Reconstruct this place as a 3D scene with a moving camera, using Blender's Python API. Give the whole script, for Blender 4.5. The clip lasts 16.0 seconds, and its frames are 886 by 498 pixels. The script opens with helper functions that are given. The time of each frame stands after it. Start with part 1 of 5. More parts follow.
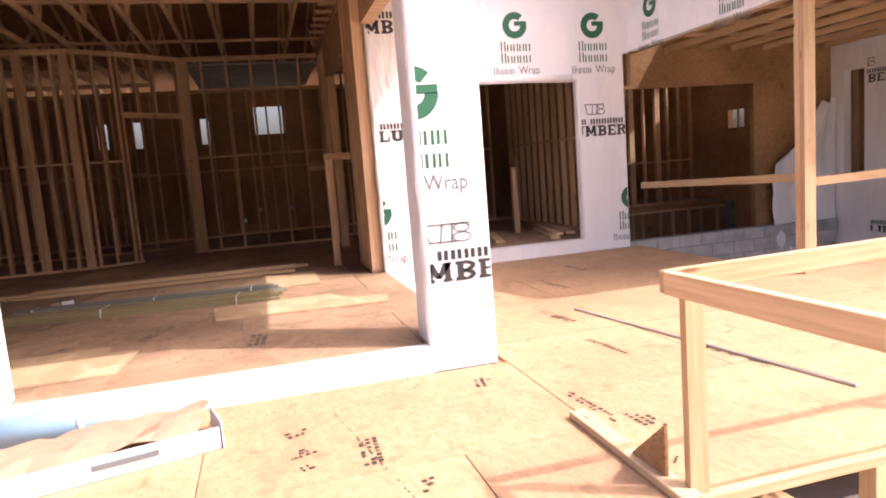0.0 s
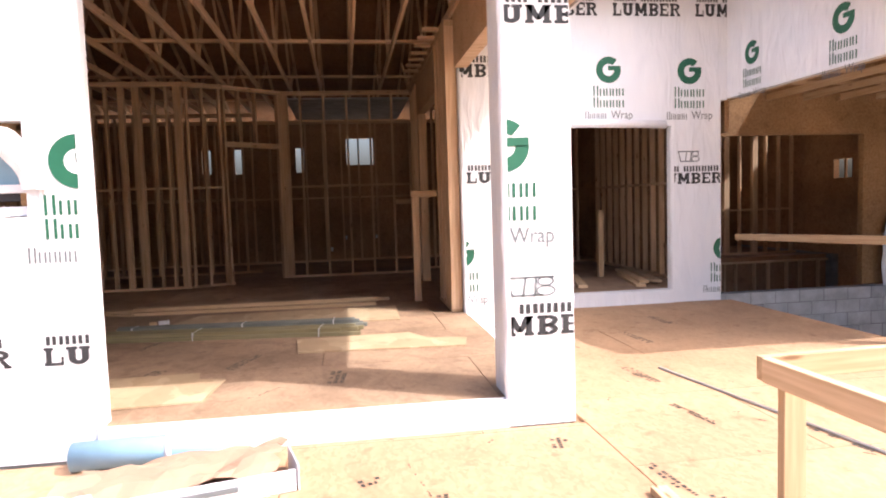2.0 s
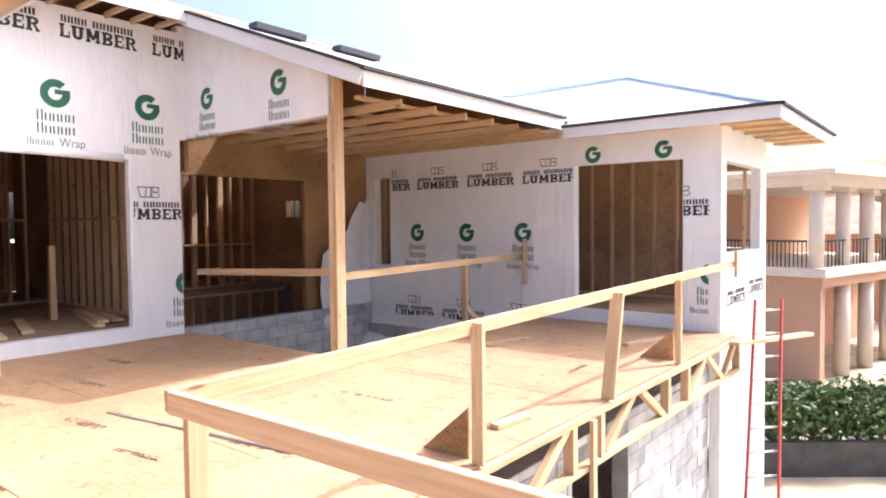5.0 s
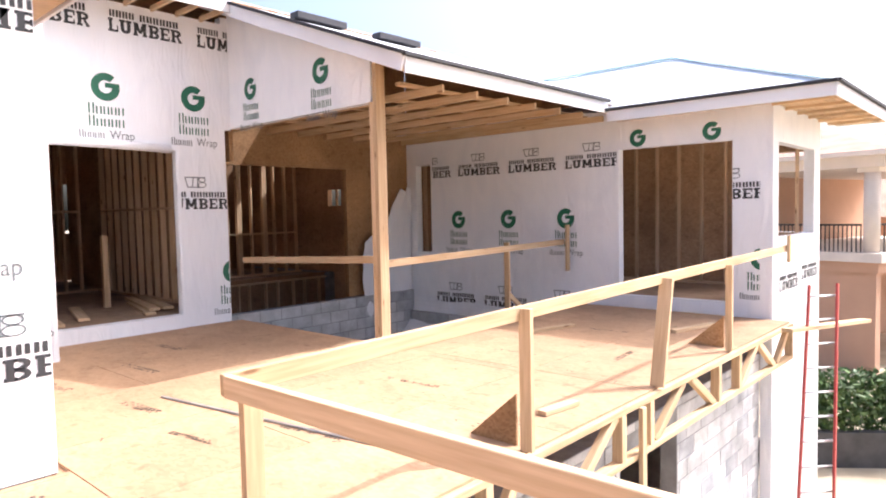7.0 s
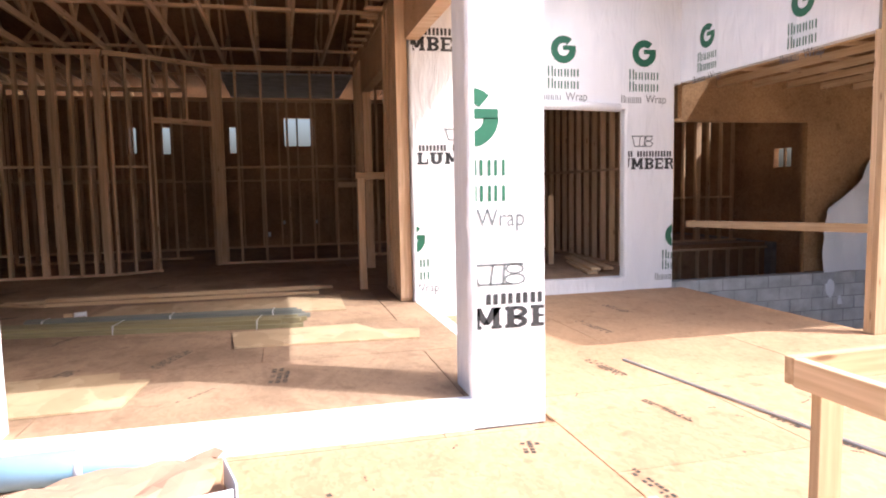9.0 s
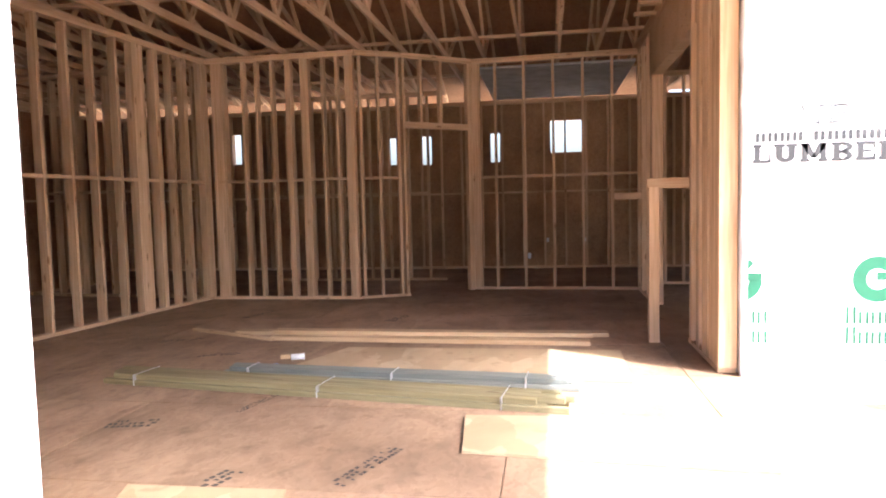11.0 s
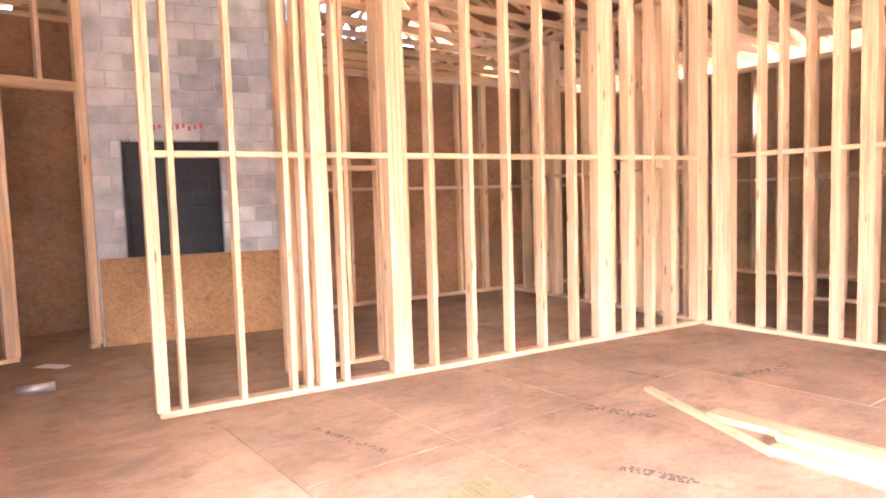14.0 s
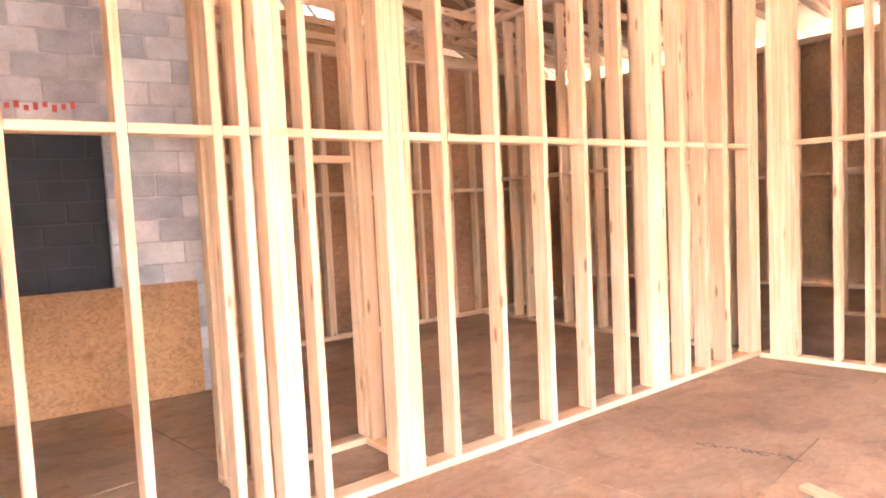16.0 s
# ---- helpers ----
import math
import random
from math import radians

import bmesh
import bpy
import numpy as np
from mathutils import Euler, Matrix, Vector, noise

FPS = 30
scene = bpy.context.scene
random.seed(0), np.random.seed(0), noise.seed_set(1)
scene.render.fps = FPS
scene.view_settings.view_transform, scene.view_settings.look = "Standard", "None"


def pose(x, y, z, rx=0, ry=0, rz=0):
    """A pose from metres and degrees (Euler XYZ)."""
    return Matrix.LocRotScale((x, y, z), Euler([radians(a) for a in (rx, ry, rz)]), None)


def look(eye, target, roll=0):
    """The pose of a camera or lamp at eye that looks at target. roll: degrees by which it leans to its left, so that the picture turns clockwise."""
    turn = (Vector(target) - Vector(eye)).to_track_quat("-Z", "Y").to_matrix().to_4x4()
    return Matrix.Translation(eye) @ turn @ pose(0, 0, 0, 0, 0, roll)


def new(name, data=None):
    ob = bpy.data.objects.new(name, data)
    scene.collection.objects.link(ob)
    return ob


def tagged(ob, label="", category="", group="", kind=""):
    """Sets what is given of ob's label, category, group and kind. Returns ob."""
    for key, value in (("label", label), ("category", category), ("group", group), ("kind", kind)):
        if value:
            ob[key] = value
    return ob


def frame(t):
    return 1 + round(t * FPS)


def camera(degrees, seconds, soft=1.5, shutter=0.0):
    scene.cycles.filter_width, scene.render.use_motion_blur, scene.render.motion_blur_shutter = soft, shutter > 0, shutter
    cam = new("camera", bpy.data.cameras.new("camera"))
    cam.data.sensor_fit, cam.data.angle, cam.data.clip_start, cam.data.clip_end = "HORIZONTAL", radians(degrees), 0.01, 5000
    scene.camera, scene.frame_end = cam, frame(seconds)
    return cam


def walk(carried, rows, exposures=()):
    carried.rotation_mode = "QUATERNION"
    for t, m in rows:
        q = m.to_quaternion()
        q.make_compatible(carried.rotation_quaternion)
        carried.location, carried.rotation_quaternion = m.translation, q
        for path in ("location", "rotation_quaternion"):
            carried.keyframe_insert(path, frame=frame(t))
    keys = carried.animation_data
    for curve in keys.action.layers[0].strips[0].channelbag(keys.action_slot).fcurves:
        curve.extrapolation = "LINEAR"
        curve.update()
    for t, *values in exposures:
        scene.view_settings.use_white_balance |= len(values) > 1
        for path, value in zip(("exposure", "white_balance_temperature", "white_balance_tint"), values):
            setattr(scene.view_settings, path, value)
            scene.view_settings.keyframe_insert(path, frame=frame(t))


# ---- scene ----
cam = camera(68.0, 16.0, soft=2.0)
PATH = [
    (0, (0.737, 0.455, 1.170), (1.280, 2.466, 0.915), -4.4),
    (0.5, (0.732, 0.496, 1.153), (1.053, 2.537, 0.782), -6.4),
    (1, (0.748, 0.508, 1.217), (0.939, 2.567, 0.852), -6.4),
    (1.5, (0.737, 0.509, 1.292), (0.897, 2.587, 1.031), -2.0),
    (2, (0.724, 0.479, 1.311), (1.026, 2.552, 1.162), -1.8),
    (2.5, (0.761, 0.485, 1.306), (1.341, 2.499, 1.166), -0.5),
    (3, (0.781, 0.465, 1.315), (1.472, 2.441, 1.143), -0.2),
    (3.5, (0.764, 0.405, 1.330), (1.761, 2.249, 1.198), 0.1),
    (4, (0.766, 0.332, 1.351), (2.189, 1.875, 1.296), -0.3),
    (4.5, (0.824, 0.249, 1.340), (2.435, 1.596, 1.305), 0.1),
    (5, (0.884, 0.208, 1.353), (2.523, 1.518, 1.274), -0.6),
    (7.5, (0.869, 0.310, 1.322), (2.344, 1.799, 1.174), -1.9),
    (8, (0.783, 0.395, 1.309), (1.888, 2.176, 1.169), -2.1),
    (8.5, (0.646, 0.614, 1.317), (1.453, 2.545, 1.145), -1.4),
    (9, (0.669, 0.948, 1.262), (1.164, 2.980, 1.067), -1.1),
    (9.2, (0.639, 1.090, 1.272), (1.020, 3.146, 1.075), -1.6),
    (11.3, (0.700, 3.492, 1.280), (0.214, 5.530, 1.150), -1.3),
    (11.5, (0.684, 3.724, 1.276), (0.077, 5.731, 1.143), -1.4),
    (12, (0.618, 4.283, 1.304), (-0.249, 6.191, 1.177), -1.3),
    (12.5, (0.554, 4.796, 1.325), (-0.534, 6.590, 1.239), -1.7),
    (13, (0.240, 5.180, 1.290), (-1.065, 6.824, 1.219), -1.7),
    (13.5, (-0.027, 5.550, 1.341), (-1.530, 7.011, 1.205), -1.5),
    (14, (-0.349, 5.876, 1.345), (-2.025, 7.128, 1.186), -1.7),
    (14.5, (-0.752, 6.085, 1.364), (-2.474, 7.278, 1.215), 0.4),
    (15, (-1.217, 6.279, 1.351), (-2.946, 7.461, 1.204), -0.4),
    (15.5, (-1.688, 6.379, 1.349), (-3.385, 7.608, 1.213), -1.2),
    (16, (-2.126, 6.498, 1.344), (-3.613, 7.974, 1.202), -2.8),
]
EXPOSURES = [(0.0, 1.34, 6600, 27), (1.2, 1.34, 6600, 27), (2.4, 1.46, 5900, 15), (9.2, 1.49, 5900, 15), (10.4, 2.5, 5900, 14), (11.3, 3.35, 5600, 14), (12.0, 4.6, 5700, 15), (12.6, 5.25, 5700, 16), (13.5, 5.65, 5600, 18), (16.0, 5.9, 5700, 19)]
walk(cam, [(t, look(eye, aim, roll)) for t, eye, aim, roll in PATH], EXPOSURES)

# ---- world and sun ----
SUN_DIR = Vector((-0.75, 0.42, -1.0)).normalized()
world = bpy.data.worlds.new("sky")
scene.world = world
world.use_nodes = True
wn = world.node_tree.nodes
sky = wn.new("ShaderNodeTexSky")
sky.sky_type = "NISHITA"
sky.sun_disc = False
sky.sun_elevation = math.asin(-SUN_DIR.z)
sky.sun_rotation = math.atan2(-SUN_DIR.x, -SUN_DIR.y)
sky.dust_density = 8.0
wn["Background"].inputs[1].default_value = 0.15
world.node_tree.links.new(sky.outputs[0], wn["Background"].inputs[0])
sun = new("sun", bpy.data.lights.new("sun", "SUN"))
sun.data.energy = 2.25
sun.data.angle = radians(0.55)
sun.data.color = (1.0, 0.95, 0.87)
sun.rotation_mode = "QUATERNION"
sun.rotation_quaternion = SUN_DIR.to_track_quat("-Z", "Y")

# ---- materials ----
def material(name, rough=0.7, metal=0.0):
    m = bpy.data.materials.new(name)
    m.use_nodes = True
    b = m.node_tree.nodes["Principled BSDF"]
    b.inputs["Roughness"].default_value = rough
    b.inputs["Metallic"].default_value = metal
    return m, m.node_tree.nodes, m.node_tree.links, b


def ramp(nodes, stops):
    r = nodes.new("ShaderNodeValToRGB")
    els = r.color_ramp.elements
    while len(els) < len(stops):
        els.new(0.5)
    for e, (pos, col) in zip(els, stops):
        e.position = pos
        e.color = (*col, 1)
    return r


def noise_at(nodes, links, coord, scale, detail=4, stretch=(1, 1, 1)):
    mp = nodes.new("ShaderNodeMapping")
    mp.inputs["Scale"].default_value = stretch
    links.new(coord, mp.inputs[0])
    n = nodes.new("ShaderNodeTexNoise")
    n.inputs["Scale"].default_value = scale
    n.inputs["Detail"].default_value = detail
    links.new(mp.outputs[0], n.inputs["Vector"])
    return n


def mixer(nodes, links, fac, a, b, mode="MIX"):
    m = nodes.new("ShaderNodeMix")
    m.data_type = "RGBA"
    m.blend_type = mode
    for sock, v in ((m.inputs[0], fac), (m.inputs[6], a), (m.inputs[7], b)):
        if isinstance(v, (int, float)):
            sock.default_value = v
        elif isinstance(v, tuple):
            sock.default_value = (*v, 1)
        else:
            links.new(v, sock)
    return m.outputs[2]


def bump(nodes, links, b, height, strength, dist=0.01):
    bp = nodes.new("ShaderNodeBump")
    bp.inputs["Strength"].default_value = strength
    bp.inputs["Distance"].default_value = dist
    links.new(height, bp.inputs["Height"])
    links.new(bp.outputs[0], b.inputs["Normal"])


def wood(name, dark, light, rough=0.75, spots=True):
    """Sawn lumber with the grain along the local x axis, each board a little different."""
    m, n, l, b = material(name, rough)
    tc = n.new("ShaderNodeTexCoord")
    info = n.new("ShaderNodeObjectInfo")
    shift = n.new("ShaderNodeVectorMath")
    shift.operation = "MULTIPLY_ADD"
    l.new(info.outputs["Random"], shift.inputs[0])
    shift.inputs[1].default_value = (37.0, 11.0, 23.0)
    l.new(tc.outputs["Object"], shift.inputs[2])
    grain = noise_at(n, l, shift.outputs[0], 9.0, 6, (0.25, 5.0, 5.0))
    broad = noise_at(n, l, shift.outputs[0], 1.6, 2, (0.6, 2.0, 2.0))
    r = ramp(n, [(0.3, dark), (0.7, light)])
    l.new(grain.outputs[0], r.inputs[0])
    tone = ramp(n, [(0.0, (0.80, 0.78, 0.74)), (1.0, (1.06, 1.03, 1.0))])
    l.new(info.outputs["Random"], tone.inputs[0])
    c = mixer(n, l, 1.0, r.outputs[0], tone.outputs[0], "MULTIPLY")
    br = ramp(n, [(0.3, (0.86, 0.82, 0.76)), (0.65, (1, 1, 1))])
    l.new(broad.outputs[0], br.inputs[0])
    c = mixer(n, l, 1.0, c, br.outputs[0], "MULTIPLY")
    if spots:
        v = n.new("ShaderNodeTexVoronoi")
        mp = n.new("ShaderNodeMapping")
        mp.inputs["Scale"].default_value = (2.2, 9.0, 9.0)
        l.new(shift.outputs[0], mp.inputs[0])
        l.new(mp.outputs[0], v.inputs["Vector"])
        v.inputs["Scale"].default_value = 1.0
        kr = ramp(n, [(0.07, (0.28, 0.16, 0.08)), (0.13, (1, 1, 1))])
        l.new(v.outputs["Distance"], kr.inputs[0])
        c = mixer(n, l, 0.75, c, kr.outputs[0], "MULTIPLY")
    l.new(c, b.inputs["Base Color"])
    bump(n, l, b, grain.outputs[0], 0.25, 0.002)
    return m


def sheet_wood(name, dark, mid, light, flake=28.0, rough=0.85, dirt=0.35, wear=0.15):
    """Strand board: overlapping chips in three tones, with dust and scuffs at a larger scale."""
    m, n, l, b = material(name, rough)
    geo = n.new("ShaderNodeNewGeometry")
    warp = noise_at(n, l, geo.outputs["Position"], 7.0, 3)
    off = n.new("ShaderNodeVectorMath")
    off.operation = "MULTIPLY_ADD"
    l.new(warp.outputs["Color"], off.inputs[0])
    off.inputs[1].default_value = (0.12, 0.12, 0.12)
    l.new(geo.outputs["Position"], off.inputs[2])
    v = n.new("ShaderNodeTexVoronoi")
    v.inputs["Scale"].default_value = flake
    mp = n.new("ShaderNodeMapping")
    mp.inputs["Scale"].default_value = (1.0, 0.45, 0.7)
    l.new(off.outputs[0], mp.inputs[0])
    l.new(mp.outputs[0], v.inputs["Vector"])
    sep = n.new("ShaderNodeSeparateColor")
    l.new(v.outputs["Color"], sep.inputs[0])
    r = ramp(n, [(0.0, dark), (0.4, mid), (1.0, light)])
    l.new(sep.outputs[0], r.inputs[0])
    blot = noise_at(n, l, geo.outputs["Position"], 0.9, 5)
    br = ramp(n, [(0.35, (1 - dirt, 1 - dirt * 1.08, 1 - dirt * 1.15)), (0.62, (1, 1, 1))])
    l.new(blot.outputs[0], br.inputs[0])
    c = mixer(n, l, 1.0, r.outputs[0], br.outputs[0], "MULTIPLY")
    scuff = noise_at(n, l, geo.outputs["Position"], 6.0, 6)
    sr = ramp(n, [(0.30, (0.55, 0.5, 0.46)), (0.40, (1, 1, 1))])
    l.new(scuff.outputs[0], sr.inputs[0])
    c = mixer(n, l, 0.5, c, sr.outputs[0], "MULTIPLY")
    smear = noise_at(n, l, geo.outputs["Position"], 2.6, 8, (1.0, 0.55, 1.0))
    smear.inputs["Distortion"].default_value = 1.6
    mr = ramp(n, [(0.36, (0.55, 0.52, 0.50)), (0.52, (1, 1, 1)), (0.68, (1.14, 1.12, 1.08))])
    l.new(smear.outputs[0], mr.inputs[0])
    c = mixer(n, l, wear, c, mr.outputs[0], "MULTIPLY")
    info = n.new("ShaderNodeObjectInfo")
    tone = ramp(n, [(0.0, (0.90, 0.89, 0.87)), (1.0, (1.06, 1.04, 1.02))])
    l.new(info.outputs["Random"], tone.inputs[0])
    c = mixer(n, l, 1.0, c, tone.outputs[0], "MULTIPLY")
    l.new(c, b.inputs["Base Color"])
    bump(n, l, b, sep.outputs[1], 0.15, 0.003)
    return m


def plain(name, col, rough=0.6, metal=0.0, vary=0.12, scale=4.0, bumpy=0.1):
    """One paint or mineral with soft uneven tone and fine relief."""
    m, n, l, b = material(name, rough, metal)
    geo = n.new("ShaderNodeNewGeometry")
    a = noise_at(n, l, geo.outputs["Position"], scale, 5)
    r = ramp(n, [(0.3, tuple(c * (1 - vary) for c in col)), (0.7, tuple(min(1, c * (1 + vary)) for c in col))])
    l.new(a.outputs[0], r.inputs[0])
    l.new(r.outputs[0], b.inputs["Base Color"])
    f = noise_at(n, l, geo.outputs["Position"], scale * 14, 4)
    bump(n, l, b, f.outputs[0], bumpy, 0.004)
    return m


def wrap_material():
    """Woven plastic house wrap: white, faintly glossy, with soft folds."""
    m, n, l, b = material("house_wrap", 0.42)
    geo = n.new("ShaderNodeNewGeometry")
    a = noise_at(n, l, geo.outputs["Position"], 2.2, 3, (1.0, 1.0, 0.45))
    a.inputs["Distortion"].default_value = 1.2
    r = ramp(n, [(0.3, (0.77, 0.79, 0.83)), (0.7, (0.84, 0.85, 0.875))])
    l.new(a.outputs[0], r.inputs[0])
    l.new(r.outputs[0], b.inputs["Base Color"])
    fold = noise_at(n, l, geo.outputs["Position"], 5.0, 4, (1.4, 1.4, 0.35))
    fold.inputs["Distortion"].default_value = 0.8
    bump(n, l, b, fold.outputs[0], 0.55, 0.05)
    return m


PINE = wood("pine_stud", (0.60, 0.41, 0.255), (0.77, 0.59, 0.41))
PINE_OUT = wood("pine_weathered", (0.53, 0.375, 0.22), (0.70, 0.54, 0.355))
TREATED = wood("treated_lumber", (0.20, 0.18, 0.095), (0.31, 0.275, 0.16))
BLUE_BOARD = wood("coated_lumber", (0.16, 0.185, 0.18), (0.25, 0.28, 0.27), spots=False)
OSB = sheet_wood("strand_board", (0.34, 0.19, 0.085), (0.41, 0.245, 0.115), (0.48, 0.30, 0.15), 80.0)
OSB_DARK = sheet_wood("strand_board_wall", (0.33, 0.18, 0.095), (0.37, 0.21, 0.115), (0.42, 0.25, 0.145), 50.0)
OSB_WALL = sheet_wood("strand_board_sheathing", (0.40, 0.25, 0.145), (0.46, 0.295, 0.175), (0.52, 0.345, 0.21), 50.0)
SUBFLOOR = sheet_wood("subfloor_board", (0.345, 0.232, 0.148), (0.375, 0.255, 0.165), (0.405, 0.28, 0.185), 45.0, 0.8, 0.3, 0.42)
DECKING = sheet_wood("deck_board", (0.40, 0.245, 0.14), (0.435, 0.275, 0.16), (0.47, 0.305, 0.185), 45.0, 0.85, 0.16, 0.22)
PLY = sheet_wood("plywood", (0.43, 0.315, 0.19), (0.49, 0.37, 0.23), (0.55, 0.43, 0.28), 5.0, 0.8, 0.15)
WRAP = wrap_material()
def block_material(name, col):
    """Concrete block: cement stains, pores, and each block a little lighter or darker."""
    m, n, l, b = material(name, 0.95)
    geo = n.new("ShaderNodeNewGeometry")
    info = n.new("ShaderNodeObjectInfo")
    a = noise_at(n, l, geo.outputs["Position"], 4.5, 5)
    ra = ramp(n, [(0.3, tuple(c * 0.78 for c in col)), (0.7, tuple(c * 1.2 for c in col))])
    l.new(a.outputs[0], ra.inputs[0])
    tone = ramp(n, [(0.0, (0.72, 0.73, 0.76)), (0.5, (0.98, 0.98, 0.98)), (1.0, (1.16, 1.15, 1.12))])
    l.new(info.outputs["Random"], tone.inputs[0])
    c = mixer(n, l, 1.0, ra.outputs[0], tone.outputs[0], "MULTIPLY")
    f = noise_at(n, l, geo.outputs["Position"], 70.0, 4)
    fr = ramp(n, [(0.35, (0.78, 0.78, 0.78)), (0.5, (1, 1, 1))])
    l.new(f.outputs[0], fr.inputs[0])
    c = mixer(n, l, 0.6, c, fr.outputs[0], "MULTIPLY")
    l.new(c, b.inputs["Base Color"])
    bump(n, l, b, f.outputs[0], 0.6, 0.004)
    return m


BLOCK = block_material("concrete_block", (0.50, 0.51, 0.52))
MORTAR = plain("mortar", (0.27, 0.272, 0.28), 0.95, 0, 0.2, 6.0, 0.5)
JOINT = plain("fresh_joint", (0.42, 0.42, 0.425), 0.95, 0, 0.25, 7.0, 0.6)
FASCIA = plain("primed_fascia", (0.74, 0.75, 0.78), 0.5, 0, 0.04, 2.0, 0.05)
ROOF = plain("roof_underlay", (0.72, 0.74, 0.78), 0.7, 0, 0.05, 1.5, 0.1)
FELT = plain("black_felt", (0.03, 0.03, 0.035), 0.8)
TIN = plain("galvanised_drip_edge", (0.45, 0.46, 0.48), 0.4, 0.8, 0.05, 3.0, 0.02)
SOIL = plain("sandy_soil", (0.42, 0.35, 0.25), 0.95, 0, 0.25, 0.7, 0.6)
STUCCO = plain("tan_stucco", (0.50, 0.31, 0.21), 0.9, 0, 0.05, 1.2, 0.2)
TRIM_STONE = plain("cream_trim", (0.66, 0.58, 0.50), 0.8, 0, 0.05, 2.0, 0.1)
CLAY = plain("clay_tile", (0.48, 0.25, 0.18), 0.85, 0, 0.25, 1.5, 0.3)
LEAF = plain("hedge_leaf", (0.075, 0.13, 0.035), 0.6, 0, 0.4, 3.0, 0.2)
DARK_GLASS = plain("dark_glass", (0.03, 0.035, 0.04), 0.1)
IRON = plain("black_iron", (0.03, 0.03, 0.03), 0.5, 0.5)
GREEN_INK = plain("green_ink", (0.012, 0.12, 0.065), 0.5, 0, 0.1, 8.0, 0.0)
BLACK_INK = plain("black_ink", (0.03, 0.032, 0.036), 0.55, 0, 0.15, 8.0, 0.0)
GREY_INK = plain("grey_ink", (0.14, 0.16, 0.17), 0.55, 0, 0.15, 8.0, 0.0)
STAMP_INK = plain("stamp_ink", (0.05, 0.042, 0.034), 0.8, 0, 0.3, 14.0, 0.0)
RED_PAINT = plain("red_marker", (0.5, 0.10, 0.08), 0.8)
# Near-black block and joint: the firebox recess's shade is put into the colour.
SHADED_BLOCK = plain("shaded_firebox", (0.05, 0.052, 0.058), 0.9, 0, 0.2, 3.0, 0.4)
SHADED_MORTAR = plain("shaded_mortar", (0.065, 0.066, 0.07), 0.95, 0, 0.2, 5.0, 0.4)
FIBREGLASS = plain("red_fibreglass", (0.42, 0.06, 0.05), 0.5)
ALU = plain("aluminium", (0.65, 0.66, 0.68), 0.35, 0.9, 0.04, 5.0, 0.02)
HIP_TAPE = plain("pale_tape", (0.52, 0.70, 0.74), 0.5, 0, 0.08, 4.0, 0.05)
DARK_STONE = plain("dark_stone", (0.085, 0.08, 0.075), 0.9, 0, 0.25, 3.0, 0.5)
BLUE_PACK = plain("blue_packet", (0.04, 0.15, 0.36), 0.35, 0, 0.1, 9.0, 0.2)
BLUE_FILM = plain("blue_film", (0.24, 0.40, 0.52), 0.45, 0, 0.1, 5.0, 0.2)
CARTON = plain("carton", (0.34, 0.215, 0.145), 0.85, 0, 0.12, 4.0, 0.1)
PLASTIC = plain("clear_plastic_sheet", (0.62, 0.66, 0.70), 0.25, 0, 0.12, 7.0, 0.7)

# ---- building blocks ----
MESHES = {}


def part(name, bm, mat, parent=None, label=""):
    me = bpy.data.meshes.new(name)
    bm.to_mesh(me)
    bm.free()
    me.materials.append(mat)
    ob = new(name, me)
    if parent:
        ob.parent = parent
    if label:
        ob["label"] = label
    return ob


def hub(name, label, category, kind="", group="", at=(0, 0, 0)):
    """An empty that carries the parts of one thing."""
    e = new(name)
    e.location = at
    return tagged(e, label, category, group, kind)


def bar_mesh(size, mat, bevel):
    key = (tuple(round(s, 3) for s in size), mat.name, bevel)
    if key not in MESHES:
        bm = bmesh.new()
        bmesh.ops.create_cube(bm, size=1, matrix=Matrix.Diagonal((*size, 1)))
        if bevel:
            bmesh.ops.bevel(bm, geom=bm.edges[:], offset=bevel, segments=1, affect="EDGES")
        me = bpy.data.meshes.new("bar")
        bm.to_mesh(me)
        bm.free()
        me.materials.append(mat)
        MESHES[key] = me
    return MESHES[key]


def bar(parent, name, centre, size, mat, turn=0.0, bevel=0.003, label=""):
    """A box with eased edges; centre in world metres, turned about z by degrees."""
    ob = new(name, bar_mesh(size, mat, bevel))
    m = pose(*centre, 0, 0, turn)
    if parent:
        ob.parent = parent
        m = Matrix.Translation(-parent.location) @ m
    ob.matrix_basis = m
    if label:
        ob["label"] = label
    return ob


def lumber(parent, name, a, b, wide, thick, mat=None, label=""):
    """A board from a to b; wide is its size upwards (or sideways for uprights), thick the other."""
    a, b = Vector(a), Vector(b)
    run = b - a
    length = round(run.length, 2)
    ob = new(name, bar_mesh((length, thick, wide), mat or PINE, 0.003))
    x = run.normalized()
    up = Vector((0, 0, 1)) if abs(x.z) < 0.95 else Vector((0, 1, 0))
    y = up.cross(x).normalized()
    z = x.cross(y)
    m = Matrix((x, y, z)).transposed().to_4x4()
    m.translation = (a + b) / 2
    if parent:
        ob.parent = parent
        m = Matrix.Translation(-parent.location) @ m
    ob.matrix_basis = m
    if label:
        ob["label"] = label
    return ob


